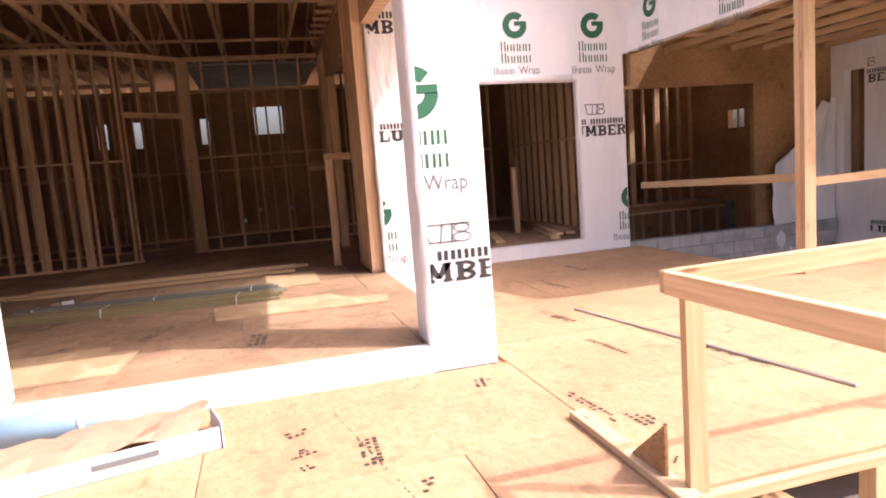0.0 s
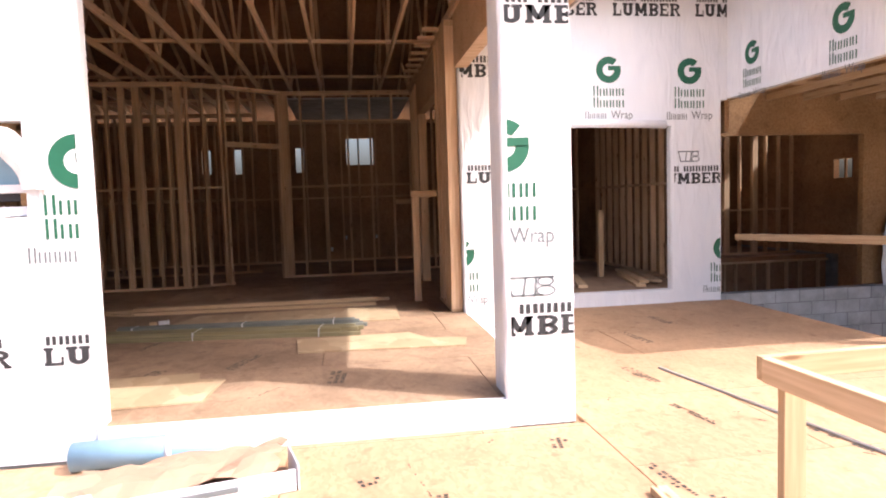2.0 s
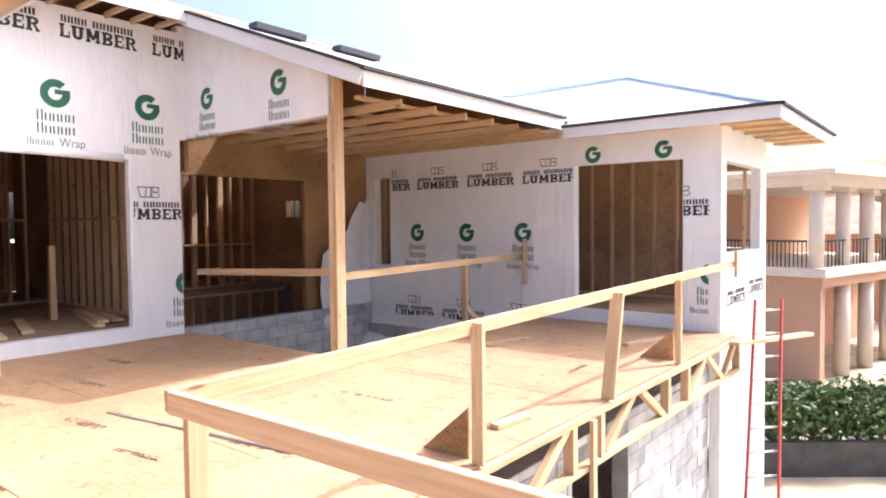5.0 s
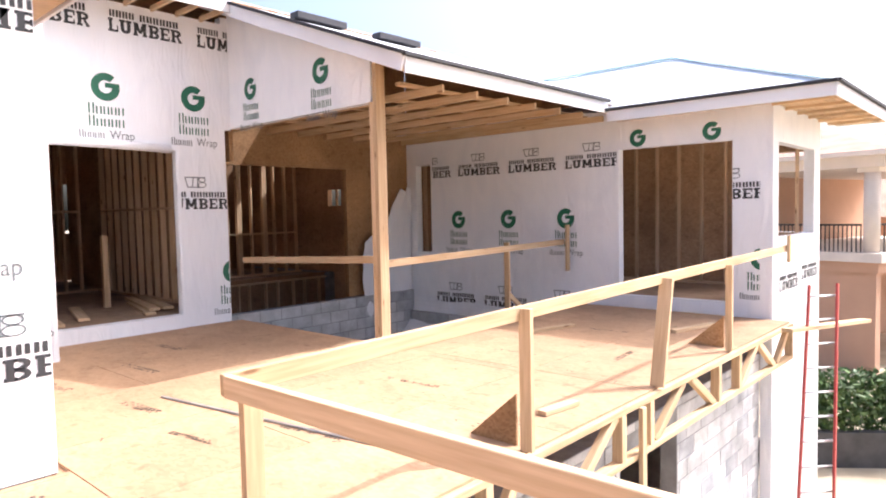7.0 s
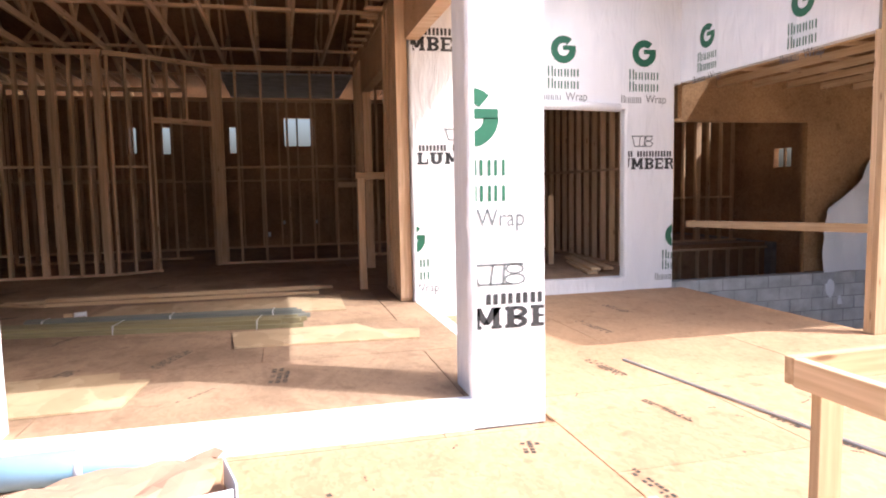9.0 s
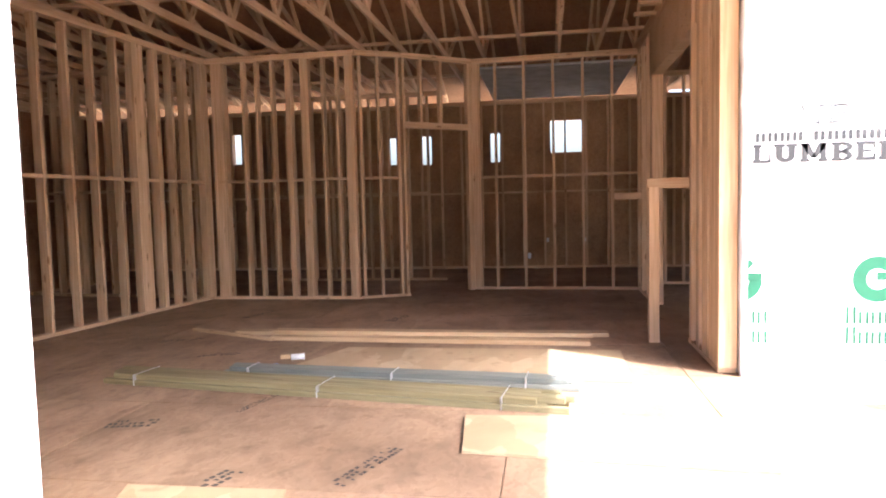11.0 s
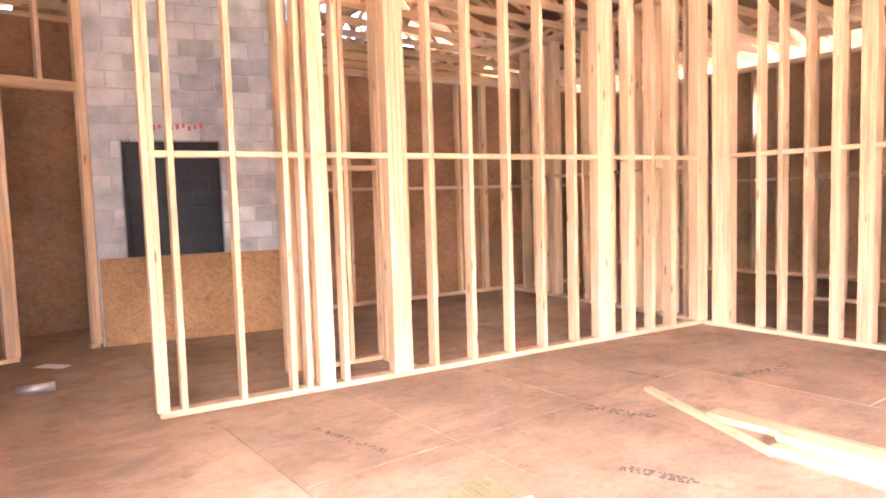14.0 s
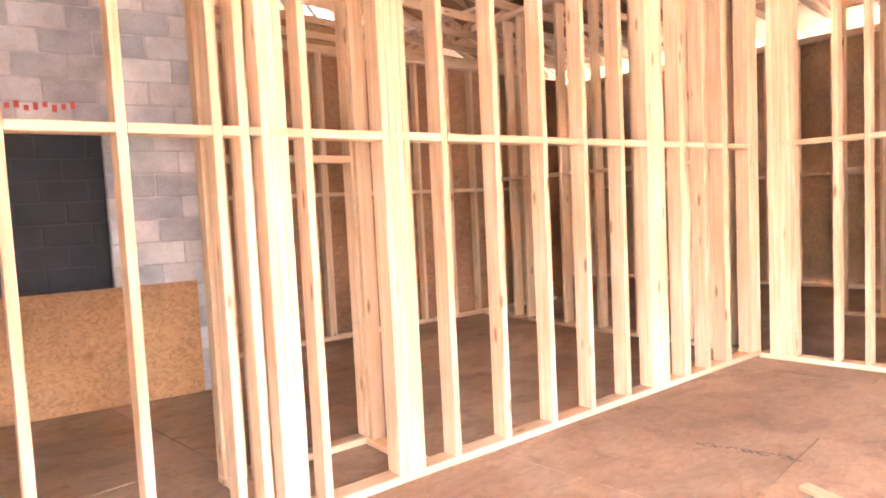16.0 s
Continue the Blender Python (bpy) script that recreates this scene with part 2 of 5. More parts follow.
def upright(parent, x, y, z0, z1, along, across, turn, mat=None, name="stud"):
    """A standing board: along is its size along the wall, across through the wall."""
    ob = new(name, bar_mesh((round(z1 - z0, 2), across, along), mat or PINE, 0.003))
    w = Vector((math.cos(radians(turn)), math.sin(radians(turn)), 0))
    xx = Vector((0, 0, 1))
    yy = w.cross(xx) * -1
    m = Matrix((xx, yy, xx.cross(yy))).transposed().to_4x4()
    m.translation = (x, y, (z0 + z1) / 2)
    if parent:
        ob.parent = parent
        m = Matrix.Translation(-parent.location) @ m
    ob.matrix_basis = m
    return ob


def stud_wall(name, label, a, b, studs, height, z0=0.0, depth=0.09, block=None, gaps=(), plates=2, mat=None, headers=()):
    """A framed wall from a to b. studs: distances along it, or (distance, count) for built-up posts;
    gaps: (from, to) without a bottom plate; headers: (from, to, z)."""
    ax, ay = a
    run = Vector((b[0] - ax, b[1] - ay, 0))
    total = run.length
    d = run / total
    turn = math.degrees(math.atan2(d.y, d.x))
    w = hub(name, label, "stud wall", "structure", at=(ax, ay, z0))

    def at(s, z):
        return Vector((ax, ay, z)) + d * s

    edges = [0.0]
    for g in gaps:
        edges += [g[0], g[1]]
    edges.append(total)
    for s0, s1 in zip(edges[::2], edges[1::2]):
        if s1 - s0 > 0.02:
            lumber(w, "bottom_plate", at(s0, z0 + 0.02), at(s1, z0 + 0.02), 0.038, depth, mat)
    for i in range(plates):
        lumber(w, "top_plate", at(0, z0 + height - 0.02 - 0.039 * i), at(total, z0 + height - 0.02 - 0.039 * i), 0.038, depth, mat)
    top = z0 + height - 0.039 * plates
    for s in studs:
        s, count = s if isinstance(s, tuple) else (s, 1)
        for k in range(count):
            p = at(s + 0.039 * k, 0)
            low = z0 + 0.039
            for g in gaps:
                if g[0] - 0.01 < s < g[1] + 0.01 and len(g) > 2:
                    low = g[2]
            upright(w, p.x, p.y, low, top, 0.038, depth, turn, mat)
    if block:
        flat = sorted(s[0] if isinstance(s, tuple) else s for s in studs)
        for s0, s1 in zip(flat, flat[1:]):
            if s1 - s0 < 0.8 and not any(g[0] - 0.02 < (s0 + s1) / 2 < g[1] + 0.02 for g in gaps):
                lumber(w, "fire_block", at(s0 + 0.02, block), at(s1 - 0.02, block), 0.038, depth, mat)
    for s0, s1, z in headers:
        lumber(w, "door_header", at(s0, z), at(s1, z), 0.09, depth, mat)
    return w


def prism(bm, pts, z0, z1):
    low = [bm.verts.new((x, y, z0)) for x, y in pts]
    top = [bm.verts.new((x, y, z1)) for x, y in pts]
    bm.faces.new(low[::-1])
    bm.faces.new(top)
    for i in range(len(pts)):
        j = (i + 1) % len(pts)
        bm.faces.new((low[i], low[j], top[j], top[i]))


def box_into(bm, lo, hi):
    prism(bm, [(lo[0], lo[1]), (hi[0], lo[1]), (hi[0], hi[1]), (lo[0], hi[1])], lo[2], hi[2])


def boxes(name, lohis, mat, parent=None, label=""):
    bm = bmesh.new()
    for lo, hi in lohis:
        box_into(bm, lo, hi)
    return part(name, bm, mat, parent, label)


def slab(name, pts, mat, parent=None, label=""):
    """A thick sheet from four or more corners in space, pushed down 0.03 m."""
    bm = bmesh.new()
    top = [bm.verts.new(p) for p in pts]
    low = [bm.verts.new((p[0], p[1], p[2] - 0.03)) for p in pts]
    bm.faces.new(top)
    bm.faces.new(low[::-1])
    for i in range(len(pts)):
        j = (i + 1) % len(pts)
        bm.faces.new((low[i], low[j], top[j], top[i]))
    bmesh.ops.recalc_face_normals(bm, faces=bm.faces)
    return part(name, bm, mat, parent, label)

# ---- ground, floors ----
DZ = -0.18
GZ = -4.2


def sheet_floor(name, label, rects, z, mat, thick=0.018):
    """Subfloor of 2.44 x 1.22 m sheets laid in staggered rows, with open joints."""
    f = hub(name, label, "floor", "structure", at=(0, 0, z))
    rnd = random.Random(5)
    for x0, y0, x1, y1 in rects:
        y, row = y0, 0
        while y < y1 - 0.01:
            ye = min(y + 1.22, y1)
            x = x0 - (1.22 if row % 2 else 0)
            while x < x1 - 0.01:
                xa, xe = max(x, x0), min(x + 2.44, x1)
                if xe - xa > 0.05:
                    bar(f, "floor_sheet", ((xa + xe) / 2, (y + ye) / 2, z - thick / 2 - rnd.random() * 0.0015),
                        (xe - xa - 0.006, ye - y - 0.006, thick), mat, 0, 0.0015)
                x += 2.44
            y, row = ye, row + 1
    return f


bm = bmesh.new()
prism(bm, [(-400, -400), (400, -400), (400, 400), (-400, 400)], GZ - 0.3, GZ)
tagged(part("ground", bm, SOIL), "bare sandy building plot", "ground", kind="structure")
sheet_floor("deck_floor", "sunlit strand board deck floor with stamped marks", [(-7, -4, 2.25, 4.6), (2.25, 2.62, 6.05, 8.98), (6.05, 2.62, 10.25, 6.1)], DZ, DECKING)
sheet_floor("floor", "dusty strand board subfloor inside the house", [(-10.5, 4.68, 2.1, 8.05), (-10.5, 8.05, 3.2, 9.1), (-10.5, 9.1, 6.0, 16.2), (6.0, 12.5, 10.3, 16.2)], 0.0, SUBFLOOR)
boxes("floor_joist_bed", [((-7, -4, DZ - 0.06), (2.2, 4.6, DZ - 0.024)), ((2.2, 2.66, DZ - 0.06), (6.0, 8.98, DZ - 0.024)), ((6.0, 2.66, DZ - 0.06), (10.25, 6.08, DZ - 0.024)),
                          ((-10.5, 4.7, -0.10), (2.1, 16.2, -0.03)), ((2.1, 9.16, -0.10), (6.0, 16.2, -0.03)), ((6.0, 12.5, -0.1), (10.3, 16.2, -0.03)), ((2.1, 8.2, -0.1), (3.3, 9.16, -0.03))], OSB_DARK)
tagged(bpy.data.objects["floor_joist_bed"], "board bed under the floor sheets", "floor", kind="structure")

# ---- house wrap walls ----
def wrapped(name, label, lohis):
    return tagged(boxes(name, lohis, WRAP), label, "wall", kind="structure")


wall_front = wrapped("wall_front", "white printed house wrap front wall beside the opening", [((-10.62, 4.65, DZ), (-1.9, 4.82, 3.6)), ((-1.12, 4.65, DZ), (-0.80, 4.82, 3.6)), ((-1.9, 4.65, DZ), (-1.12, 4.82, 1.3)), ((-1.9, 4.65, 1.86), (-1.12, 4.82, 3.6)), ((-0.80, 4.65, 2.75), (1.73, 4.82, 3.6))])
sill_front = wrapped("sill_front", "white wrapped kerb under the wide opening", [((-0.80, 4.60, DZ), (1.73, 4.68, 0.004))])
pillar = wrapped("pillar", "white house wrap column between two openings", [((1.73, 4.62, DZ), (2.19, 4.97, 3.6))])
header_side = tagged(boxes("header_side", [((2.02, 4.97, 2.85), (2.17, 8.05, 3.45))], PINE), "bare wooden header over the side opening", "header", kind="structure")
sill_side = wrapped("sill_side", "white wrapped kerb of the side opening", [((2.08, 4.97, DZ), (2.19, 8.05, 0.004))])
wall_jog = wrapped("wall_jog", "white printed house wrap wall beyond the column", [((2.07, 8.05, DZ), (3.3, 8.2, 3.9)), ((3.15, 8.2, DZ), (3.3, 9.0, 4.1))])
wall_terrace = wrapped("wall_terrace", "white printed house wrap wall with a wide door opening", [((3.3, 9.0, DZ), (3.49, 9.15, 4.1)), ((5.18, 9.0, DZ), (5.9, 9.15, 4.1)), ((3.49, 9.0, 2.26), (5.18, 9.15, 4.1)), ((5.9, 9.0, 2.6), (6.0, 9.15, 4.2)), ((3.49, 8.97, DZ), (5.18, 9.15, 0.004))])
wall_wing = wrapped("wall_wing", "white printed house wrap wing wall with door and narrow window", [
    ((10.3, 9.44, -1.0), (10.45, 9.75, 2.85)), ((10.3, 9.05, -1.0), (10.45, 9.44, 0.57)), ((10.3, 9.05, 2.27), (10.45, 9.44, 2.85)),
    ((10.3, 5.07, -1.0), (10.45, 9.05, 2.85)), ((10.3, 3.37, 2.25), (10.45, 5.07, 2.75)), ((10.3, 3.37, DZ), (10.45, 5.07, 0.0)), ((10.3, 3.0, -0.5), (10.45, 3.37, 2.75))])
wall_wing_end = wrapped("wall_wing_end", "white house wrap gable wall of the wing with a window opening", [
    ((10.3, 2.85, -3.9), (10.55, 3.0, 2.75)), ((12.47, 2.85, -3.9), (12.85, 3.0, 2.75)), ((10.55, 2.85, -3.9), (12.47, 3.0, 0.9)), ((10.55, 2.85, 2.2), (12.47, 3.0, 2.75)), ((12.7, 3.7, -0.6), (12.85, 9.7, 2.75)), ((12.7, 3.0, -0.6), (12.85, 3.7, 0.9)), ((12.7, 3.0, 2.2), (12.85, 3.7, 2.75))])
bm = bmesh.new()
v = [bm.verts.new(p) for p in [(6.0, 5.95, 2.62), (6.0, 9.0, 2.62), (6.0, 9.0, 4.25), (6.0, 5.95, 3.12), (6.11, 5.95, 2.62), (6.11, 9.0, 2.62), (6.11, 9.0, 4.25), (6.11, 5.95, 3.12)]]
for q in [(3, 2, 1, 0), (4, 5, 6, 7), (0, 1, 5, 4), (1, 2, 6, 5), (2, 3, 7, 6), (3, 0, 4, 7)]:
    bm.faces.new([v[i] for i in q])
wrap_beam = tagged(part("wrapped_beam", bm, WRAP), "white house wrap beam under the porch roof", "beam", kind="structure")

# ---- porch roof, eaves ----
SL = 0.38
porch = hub("porch_roof", "open framed porch roof with white underlay and rafters", "roof", "structure")


def zr(y):
    return 2.93 + (y - 5.1) * SL


def porch_sheets(name, x0, y0, lift, mat, label=""):
    """Roof covering with one bay still open for a vent."""
    for xa, xb, ya, yb in ((x0, 7.40, y0, 11.5), (8.20, 12.5, y0, 11.5), (7.40, 8.20, y0, 8.72), (7.40, 8.20, 9.06, 11.5)):
        slab(name, [(xa, ya, zr(ya) + lift), (xb, ya, zr(ya) + lift), (xb, yb, zr(yb) + lift), (xa, yb, zr(yb) + lift)], mat, porch, label)


porch_sheets("roof_sheet", 5.7, 5.1, 0.0, OSB)
porch_sheets("underlay", 5.68, 5.05, 0.035, ROOF, "white roof underlay")
for i in range(9):
    x = 5.8 + i * 0.61
    lumber(porch, "rafter", (x, 5.13, zr(5.13) - 0.1), (x, 9.6, zr(9.6) - 0.1), 0.09, 0.038, PINE_OUT)
    if i:
        lumber(porch, "ceiling_joist", (x, 5.2, 2.72), (x, 9.6, 2.72), 0.09, 0.038, PINE_OUT)
for k, y in enumerate((5.6, 6.4, 7.2, 8.0, 8.8)):
    lumber(porch, "batten", (6.1, y, 2.79), (10.25, y, 2.79), 0.04, 0.09, PINE_OUT)
lumber(porch, "fascia", (5.68, 5.07, 2.86), (9.95, 5.07, 2.86), 0.17, 0.03, FASCIA, "white primed fascia board")
lumber(porch, "fascia", (5.66, 5.07, 2.87), (5.66, 9.2, zr(9.2) - 0.06), 0.17, 0.03, FASCIA)
lumber(porch, "drip_edge", (5.63, 5.03, 2.955), (9.95, 5.03, 2.955), 0.04, 0.06, FELT, "black roofing felt edge")
lumber(porch, "drip_edge", (5.64, 5.03, 2.965), (5.64, 9.2, zr(9.2) + 0.035), 0.04, 0.08, FELT)

bm = bmesh.new()
for xx in (10.31, 10.37):
    bm.faces.new([bm.verts.new(p) for p in ((xx, 5.15, 2.86), (xx, 9.7, 2.86), (xx, 9.7, zr(9.7) - 0.02), (xx, 5.15, zr(5.15) - 0.02))])
bm.verts.ensure_lookup_table()
for i in range(4):
    j = (i + 1) % 4
    bm.faces.new([bm.verts[k] for k in (i, j, j + 4, i + 4)])
part("gable_infill", bm, OSB, porch, "strand board infill above the wing wall")
wing_roof = hub("wing_roof", "white underlay hip roof of the wing with primed fascia", "roof", "structure")
EX0, EX1, EY0, EY1, EZ = 9.9, 14.0, 2.05, 12.0, 2.8
RG = 1.07
mx, my = 12.0, 4.87
slab("roof_face", [(EX0, EY0, EZ), (mx, my, EZ + RG), (mx, EY1, EZ + RG), (EX0, EY1, EZ)], ROOF, wing_roof)
slab("roof_face", [(EX0, EY0, EZ), (EX1, EY0, EZ), (mx, my, EZ + RG)], ROOF, wing_roof)
slab("roof_face", [(EX1, EY0, EZ), (EX1, EY1, EZ), (mx, EY1, EZ + RG), (mx, my, EZ + RG)], ROOF, wing_roof)
for k in range(6):
    lumber(wing_roof, "soffit_board", (EX0 + 0.03, EY0 + 0.09 + k * 0.128, 2.69), (EX1 - 0.03, EY0 + 0.09 + k * 0.128, 2.69), 0.019, 0.12, PINE_OUT)
for k in range(3):
    lumber(wing_roof, "soffit_board", (EX0 + 0.09 + k * 0.122, 2.84, 2.69), (EX0 + 0.09 + k * 0.122, 5.08, 2.69), 0.019, 0.114, PINE_OUT)
for k in range(6):
    lumber(wing_roof, "lookout", (EX0 + 0.3 + k * 0.62, EY0 + 0.03, 2.66), (EX0 + 0.3 + k * 0.62, 2.84, 2.66), 0.04, 0.06, PINE_OUT)
lumber(wing_roof, "fascia", (EX0, 5.05, 2.72), (EX0, EY0, 2.72), 0.17, 0.03, FASCIA)
lumber(wing_roof, "fascia", (EX0, EY0, 2.72), (EX1, EY0, 2.72), 0.17, 0.03, FASCIA)
lumber(wing_roof, "drip_edge", (EX0 - 0.03, 5.05, 2.815), (EX0 - 0.03, EY0 - 0.03, 2.815), 0.04, 0.06, FELT)
lumber(wing_roof, "drip_edge", (EX0 - 0.03, EY0 - 0.03, 2.815), (EX1, EY0 - 0.03, 2.815), 0.04, 0.06, FELT)

for p0, p1 in (((EX0, EY0, EZ + 0.02), (mx, my, EZ + RG + 0.02)), ((EX1, EY0, EZ + 0.02), (mx, my, EZ + RG + 0.02)), ((mx, my, EZ + RG + 0.02), (mx, EY1, EZ + RG + 0.02))):
    lumber(wing_roof, "hip_tape", p0, p1, 0.02, 0.12, HIP_TAPE, "pale blue tape along the hip")
for xa, ya in ((6.6, 8.2), (8.0, 8.0)):
    lumber(porch, "vent_strip", (xa, ya, zr(ya) + 0.1), (xa + 0.9, ya, zr(ya) + 0.1), 0.09, 0.2, FELT, "black roof vent")

# roof over the terrace wall and the great room
main_roof = hub("main_roof", "framed main roof over the great room with board sheathing", "roof", "structure")
RX1, RY0, RZ = 3.13, 4.2, 3.42
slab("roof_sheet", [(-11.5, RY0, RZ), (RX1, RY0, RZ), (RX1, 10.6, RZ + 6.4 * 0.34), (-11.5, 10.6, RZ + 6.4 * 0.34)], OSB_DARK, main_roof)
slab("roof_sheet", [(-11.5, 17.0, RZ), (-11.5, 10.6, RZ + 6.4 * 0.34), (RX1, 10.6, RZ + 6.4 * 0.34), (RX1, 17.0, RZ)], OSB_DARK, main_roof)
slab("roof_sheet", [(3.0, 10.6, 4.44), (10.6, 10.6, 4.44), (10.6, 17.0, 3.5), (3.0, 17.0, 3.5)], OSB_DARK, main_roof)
# Unseen extra sheet, added to block sky light above the stair pit.
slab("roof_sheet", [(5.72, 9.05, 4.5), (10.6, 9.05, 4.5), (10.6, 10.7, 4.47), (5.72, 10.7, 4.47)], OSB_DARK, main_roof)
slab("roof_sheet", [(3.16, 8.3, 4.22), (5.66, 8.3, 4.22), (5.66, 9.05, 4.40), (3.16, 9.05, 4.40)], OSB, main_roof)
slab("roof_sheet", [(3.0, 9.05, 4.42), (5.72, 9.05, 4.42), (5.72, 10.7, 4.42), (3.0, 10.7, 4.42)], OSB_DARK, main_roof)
boxes("eave_soffit", [((-8, RY0 + 0.03, 3.30), (RX1 - 0.03, 4.64, 3.32)), ((2.2, 4.64, 3.30), (RX1 - 0.03, 8.04, 3.32))], PINE_OUT, main_roof, "bare wood soffit")
lumber(main_roof, "fascia", (-11.5, RY0, 3.36), (RX1, RY0, 3.36), 0.17, 0.03, FASCIA)
lumber(main_roof, "fascia", (RX1, RY0, 3.36), (RX1, 8.3, 3.36), 0.17, 0.03, FASCIA)
lumber(main_roof, "fascia", (RX1 + 0.1, 8.3, 4.14), (5.66, 8.3, 4.14), 0.17, 0.03, FASCIA)
for i in range(8):
    x = 3.2 + i * 0.34
    lumber(main_roof, "lookout", (x, 8.33, 4.1), (x, 8.98, 4.1), 0.07, 0.038, PINE_OUT)
bm = bmesh.new()
gp = [(8.1, 3.45), (8.1, 4.72), (10.6, 5.55), (16.9, 3.45)]
for xx in (RX1 - 0.1, RX1 - 0.03):
    bm.faces.new([bm.verts.new((xx, y, z)) for y, z in gp])
bm.verts.ensure_lookup_table()
for i in range(4):
    j = (i + 1) % 4
    bm.faces.new([bm.verts[k] for k in (i, j, j + 4, i + 4)])
part("gable_sheathing", bm, OSB_DARK, main_roof)

# roof trusses seen from below
for i in range(26):
    x = -11.2 + i * 0.55
    t = hub("roof_truss", "pine roof truss with webs under board sheathing", "truss", group="roof trusses", at=(x, 4.9, 3.5))
    lumber(t, "bottom_chord", (x, 4.7, 3.49), (x, 16.3, 3.49), 0.09, 0.038)
    lumber(t, "top_chord", (x, 4.4, RZ + 0.01), (x, 10.6, RZ + 6.2 * 0.34 - 0.02), 0.09, 0.038)
    lumber(t, "top_chord", (x, 16.8, RZ + 0.01), (x, 10.6, RZ + 6.2 * 0.34 - 0.02), 0.09, 0.038)
    ys = [4.9, 6.8, 8.0, 9.6, 10.6, 11.6, 13.2, 14.4, 16.2]
    for j, (ya, yb) in enumerate(zip(ys, ys[1:])):
        low, high = (ya, yb) if j % 2 == 0 else (yb, ya)
        zt = RZ + (6.4 - abs(high - 10.6)) * 0.34 - 0.08
        lumber(t, "web", (x, low, 3.52), (x, high, zt), 0.07, 0.038)
for y in (7.0, 9.8, 12.3, 14.8):
    b = hub("truss_brace", "long pine brace nailed across the trusses", "brace", group="truss braces", at=(-4, y, 3.56))
    lumber(b, "board", (-11.2, y, 3.56), (2.6, y, 3.56), 0.038, 0.09)

# ---- outer shell walls, closed round the rooms ----
def shell(name, lohis, mat=OSB_WALL):
    return tagged(boxes(name, lohis, mat), "strand board sheathing on the outer wall", "wall", kind="structure")


WIN = [(-5.85, -5.66, 2.24, 2.86), (-2.5, -2.3, 2.12, 2.66), (-1.79, -1.58, 2.1, 2.67), (-0.39, -0.2, 2.11, 2.68), (0.79, 1.42, 2.26, 2.88), (3.40, 3.52, 1.05, 2.12), (3.66, 3.74, 1.7, 2.1), (6.06, 6.36, 1.05, 2.14)]
pieces, x = [], -10.5
for a, b, zl, zh in WIN:
    pieces += [((x, 16.3, 0), (a, 16.42, 3.3)), ((a, 16.3, 0), (b, 16.42, zl)), ((a, 16.3, zh), (b, 16.42, 3.3))]
    x = b
pieces.append(((x, 16.3, 0), (10.45, 16.42, 3.40)))
shell("wall_north", pieces)
shell("wall_west", [((-10.62, 4.65, 0), (-10.5, 16.42, 3.5)), ((-10.62, 6.7, 3.5), (-10.5, 14.5, 4.15))])
shell("wall_east", [((10.45, 9.76, -1.8), (10.57, 12.52, -0.004)), ((10.45, 9.75, 0), (10.57, 11.98, 3.3)), ((10.45, 11.98, 0), (10.57, 12.46, 1.55)), ((10.45, 11.98, 1.92), (10.57, 12.46, 3.3)), ((10.54, 12.24, 1.55), (10.57, 12.29, 1.92)), ((10.45, 12.46, 0), (10.57, 16.42, 3.3)), ((12.6, 3.7, 0), (12.7, 9.7, 2.7)), ((12.6, 3.02, 0), (12.7, 3.7, 0.9)), ((12.6, 3.02, 2.2), (12.7, 3.7, 2.7)), ((10.45, 9.6, 0), (12.7, 9.7, 2.7))])
shell("wall_stair_side", [((5.96, 9.82, -1.8), (6.02, 15.6, 4.3))])
shell("wall_pit", [((6.05, 9.7, 2.17), (10.3, 9.8, 4.55)), ((8.72, 9.7, DZ), (10.3, 9.8, 2.17)), ((6.05, 9.15, 2.17), (6.12, 9.7, 4.4))], OSB)
# Added shell: stops ground light reaching the pit and the space under the deck.
tagged(boxes("light_stop_shell", [((2.2, 3.22, GZ), (2.35, 9.76, DZ - 0.1)), ((2.35, 9.74, GZ), (10.3, 9.86, -1.82)), ((10.32, 3.22, GZ), (10.46, 9.76, -1.02)), ((6.06, 9.86, -1.92), (10.44, 12.46, -1.82)), ((10.3, 12.3, -1.8), (10.44, 16.3, 0.03))], MORTAR),
       "added grey shell that keeps light out of the lower storey", "wall", kind="structure")
boxes("wing_floor", [((10.46, 3.01, -0.06), (12.59, 9.59, -0.004))], SUBFLOOR)
tagged(bpy.data.objects["wing_floor"], "strand board floor of the wing room", "floor", kind="structure")

# ---- framed walls inside ----
LA = Vector((-4.71, 6.86, 0))
LD = Vector((0.1231, 0.9924, 0))
LN = Vector((-0.9924, 0.1231, 0))
H = 3.42


def lp(s, off=0.0):
    p = LA + LD * s + LN * (off + 0.045)
    return (p.x, p.y)


stud_wall("wall_hall", "open pine stud wall with double plates and fire blocks", lp(0, 0.01), lp(5.2, 0.01),
          [(0.0, 2), 0.15, 0.53, 0.88, 0.99, (1.08, 3), 1.27, (1.67, 4), 2.02, 2.38, 2.75, 3.10, 3.46, (3.74, 5), (4.12, 2), 4.42, (4.68, 2), (5.06, 4)], H, depth=0.11, block=1.68)
stud_wall("wall_back", "pine stud wall behind the great room", (-4.05, 11.98), (-1.87, 11.97), [(0.1, 5), 0.55, 0.75, 0.98, (1.2, 2), (1.42, 3), 1.72, 1.92, (2.06, 3)], H, depth=0.12, block=1.68)
stud_wall("wall_corner", "short angled pine stud wall beside a doorway", (-1.87, 11.97), (-1.3, 12.25), [0.05, 0.3, (0.58, 1)], H, block=1.68)
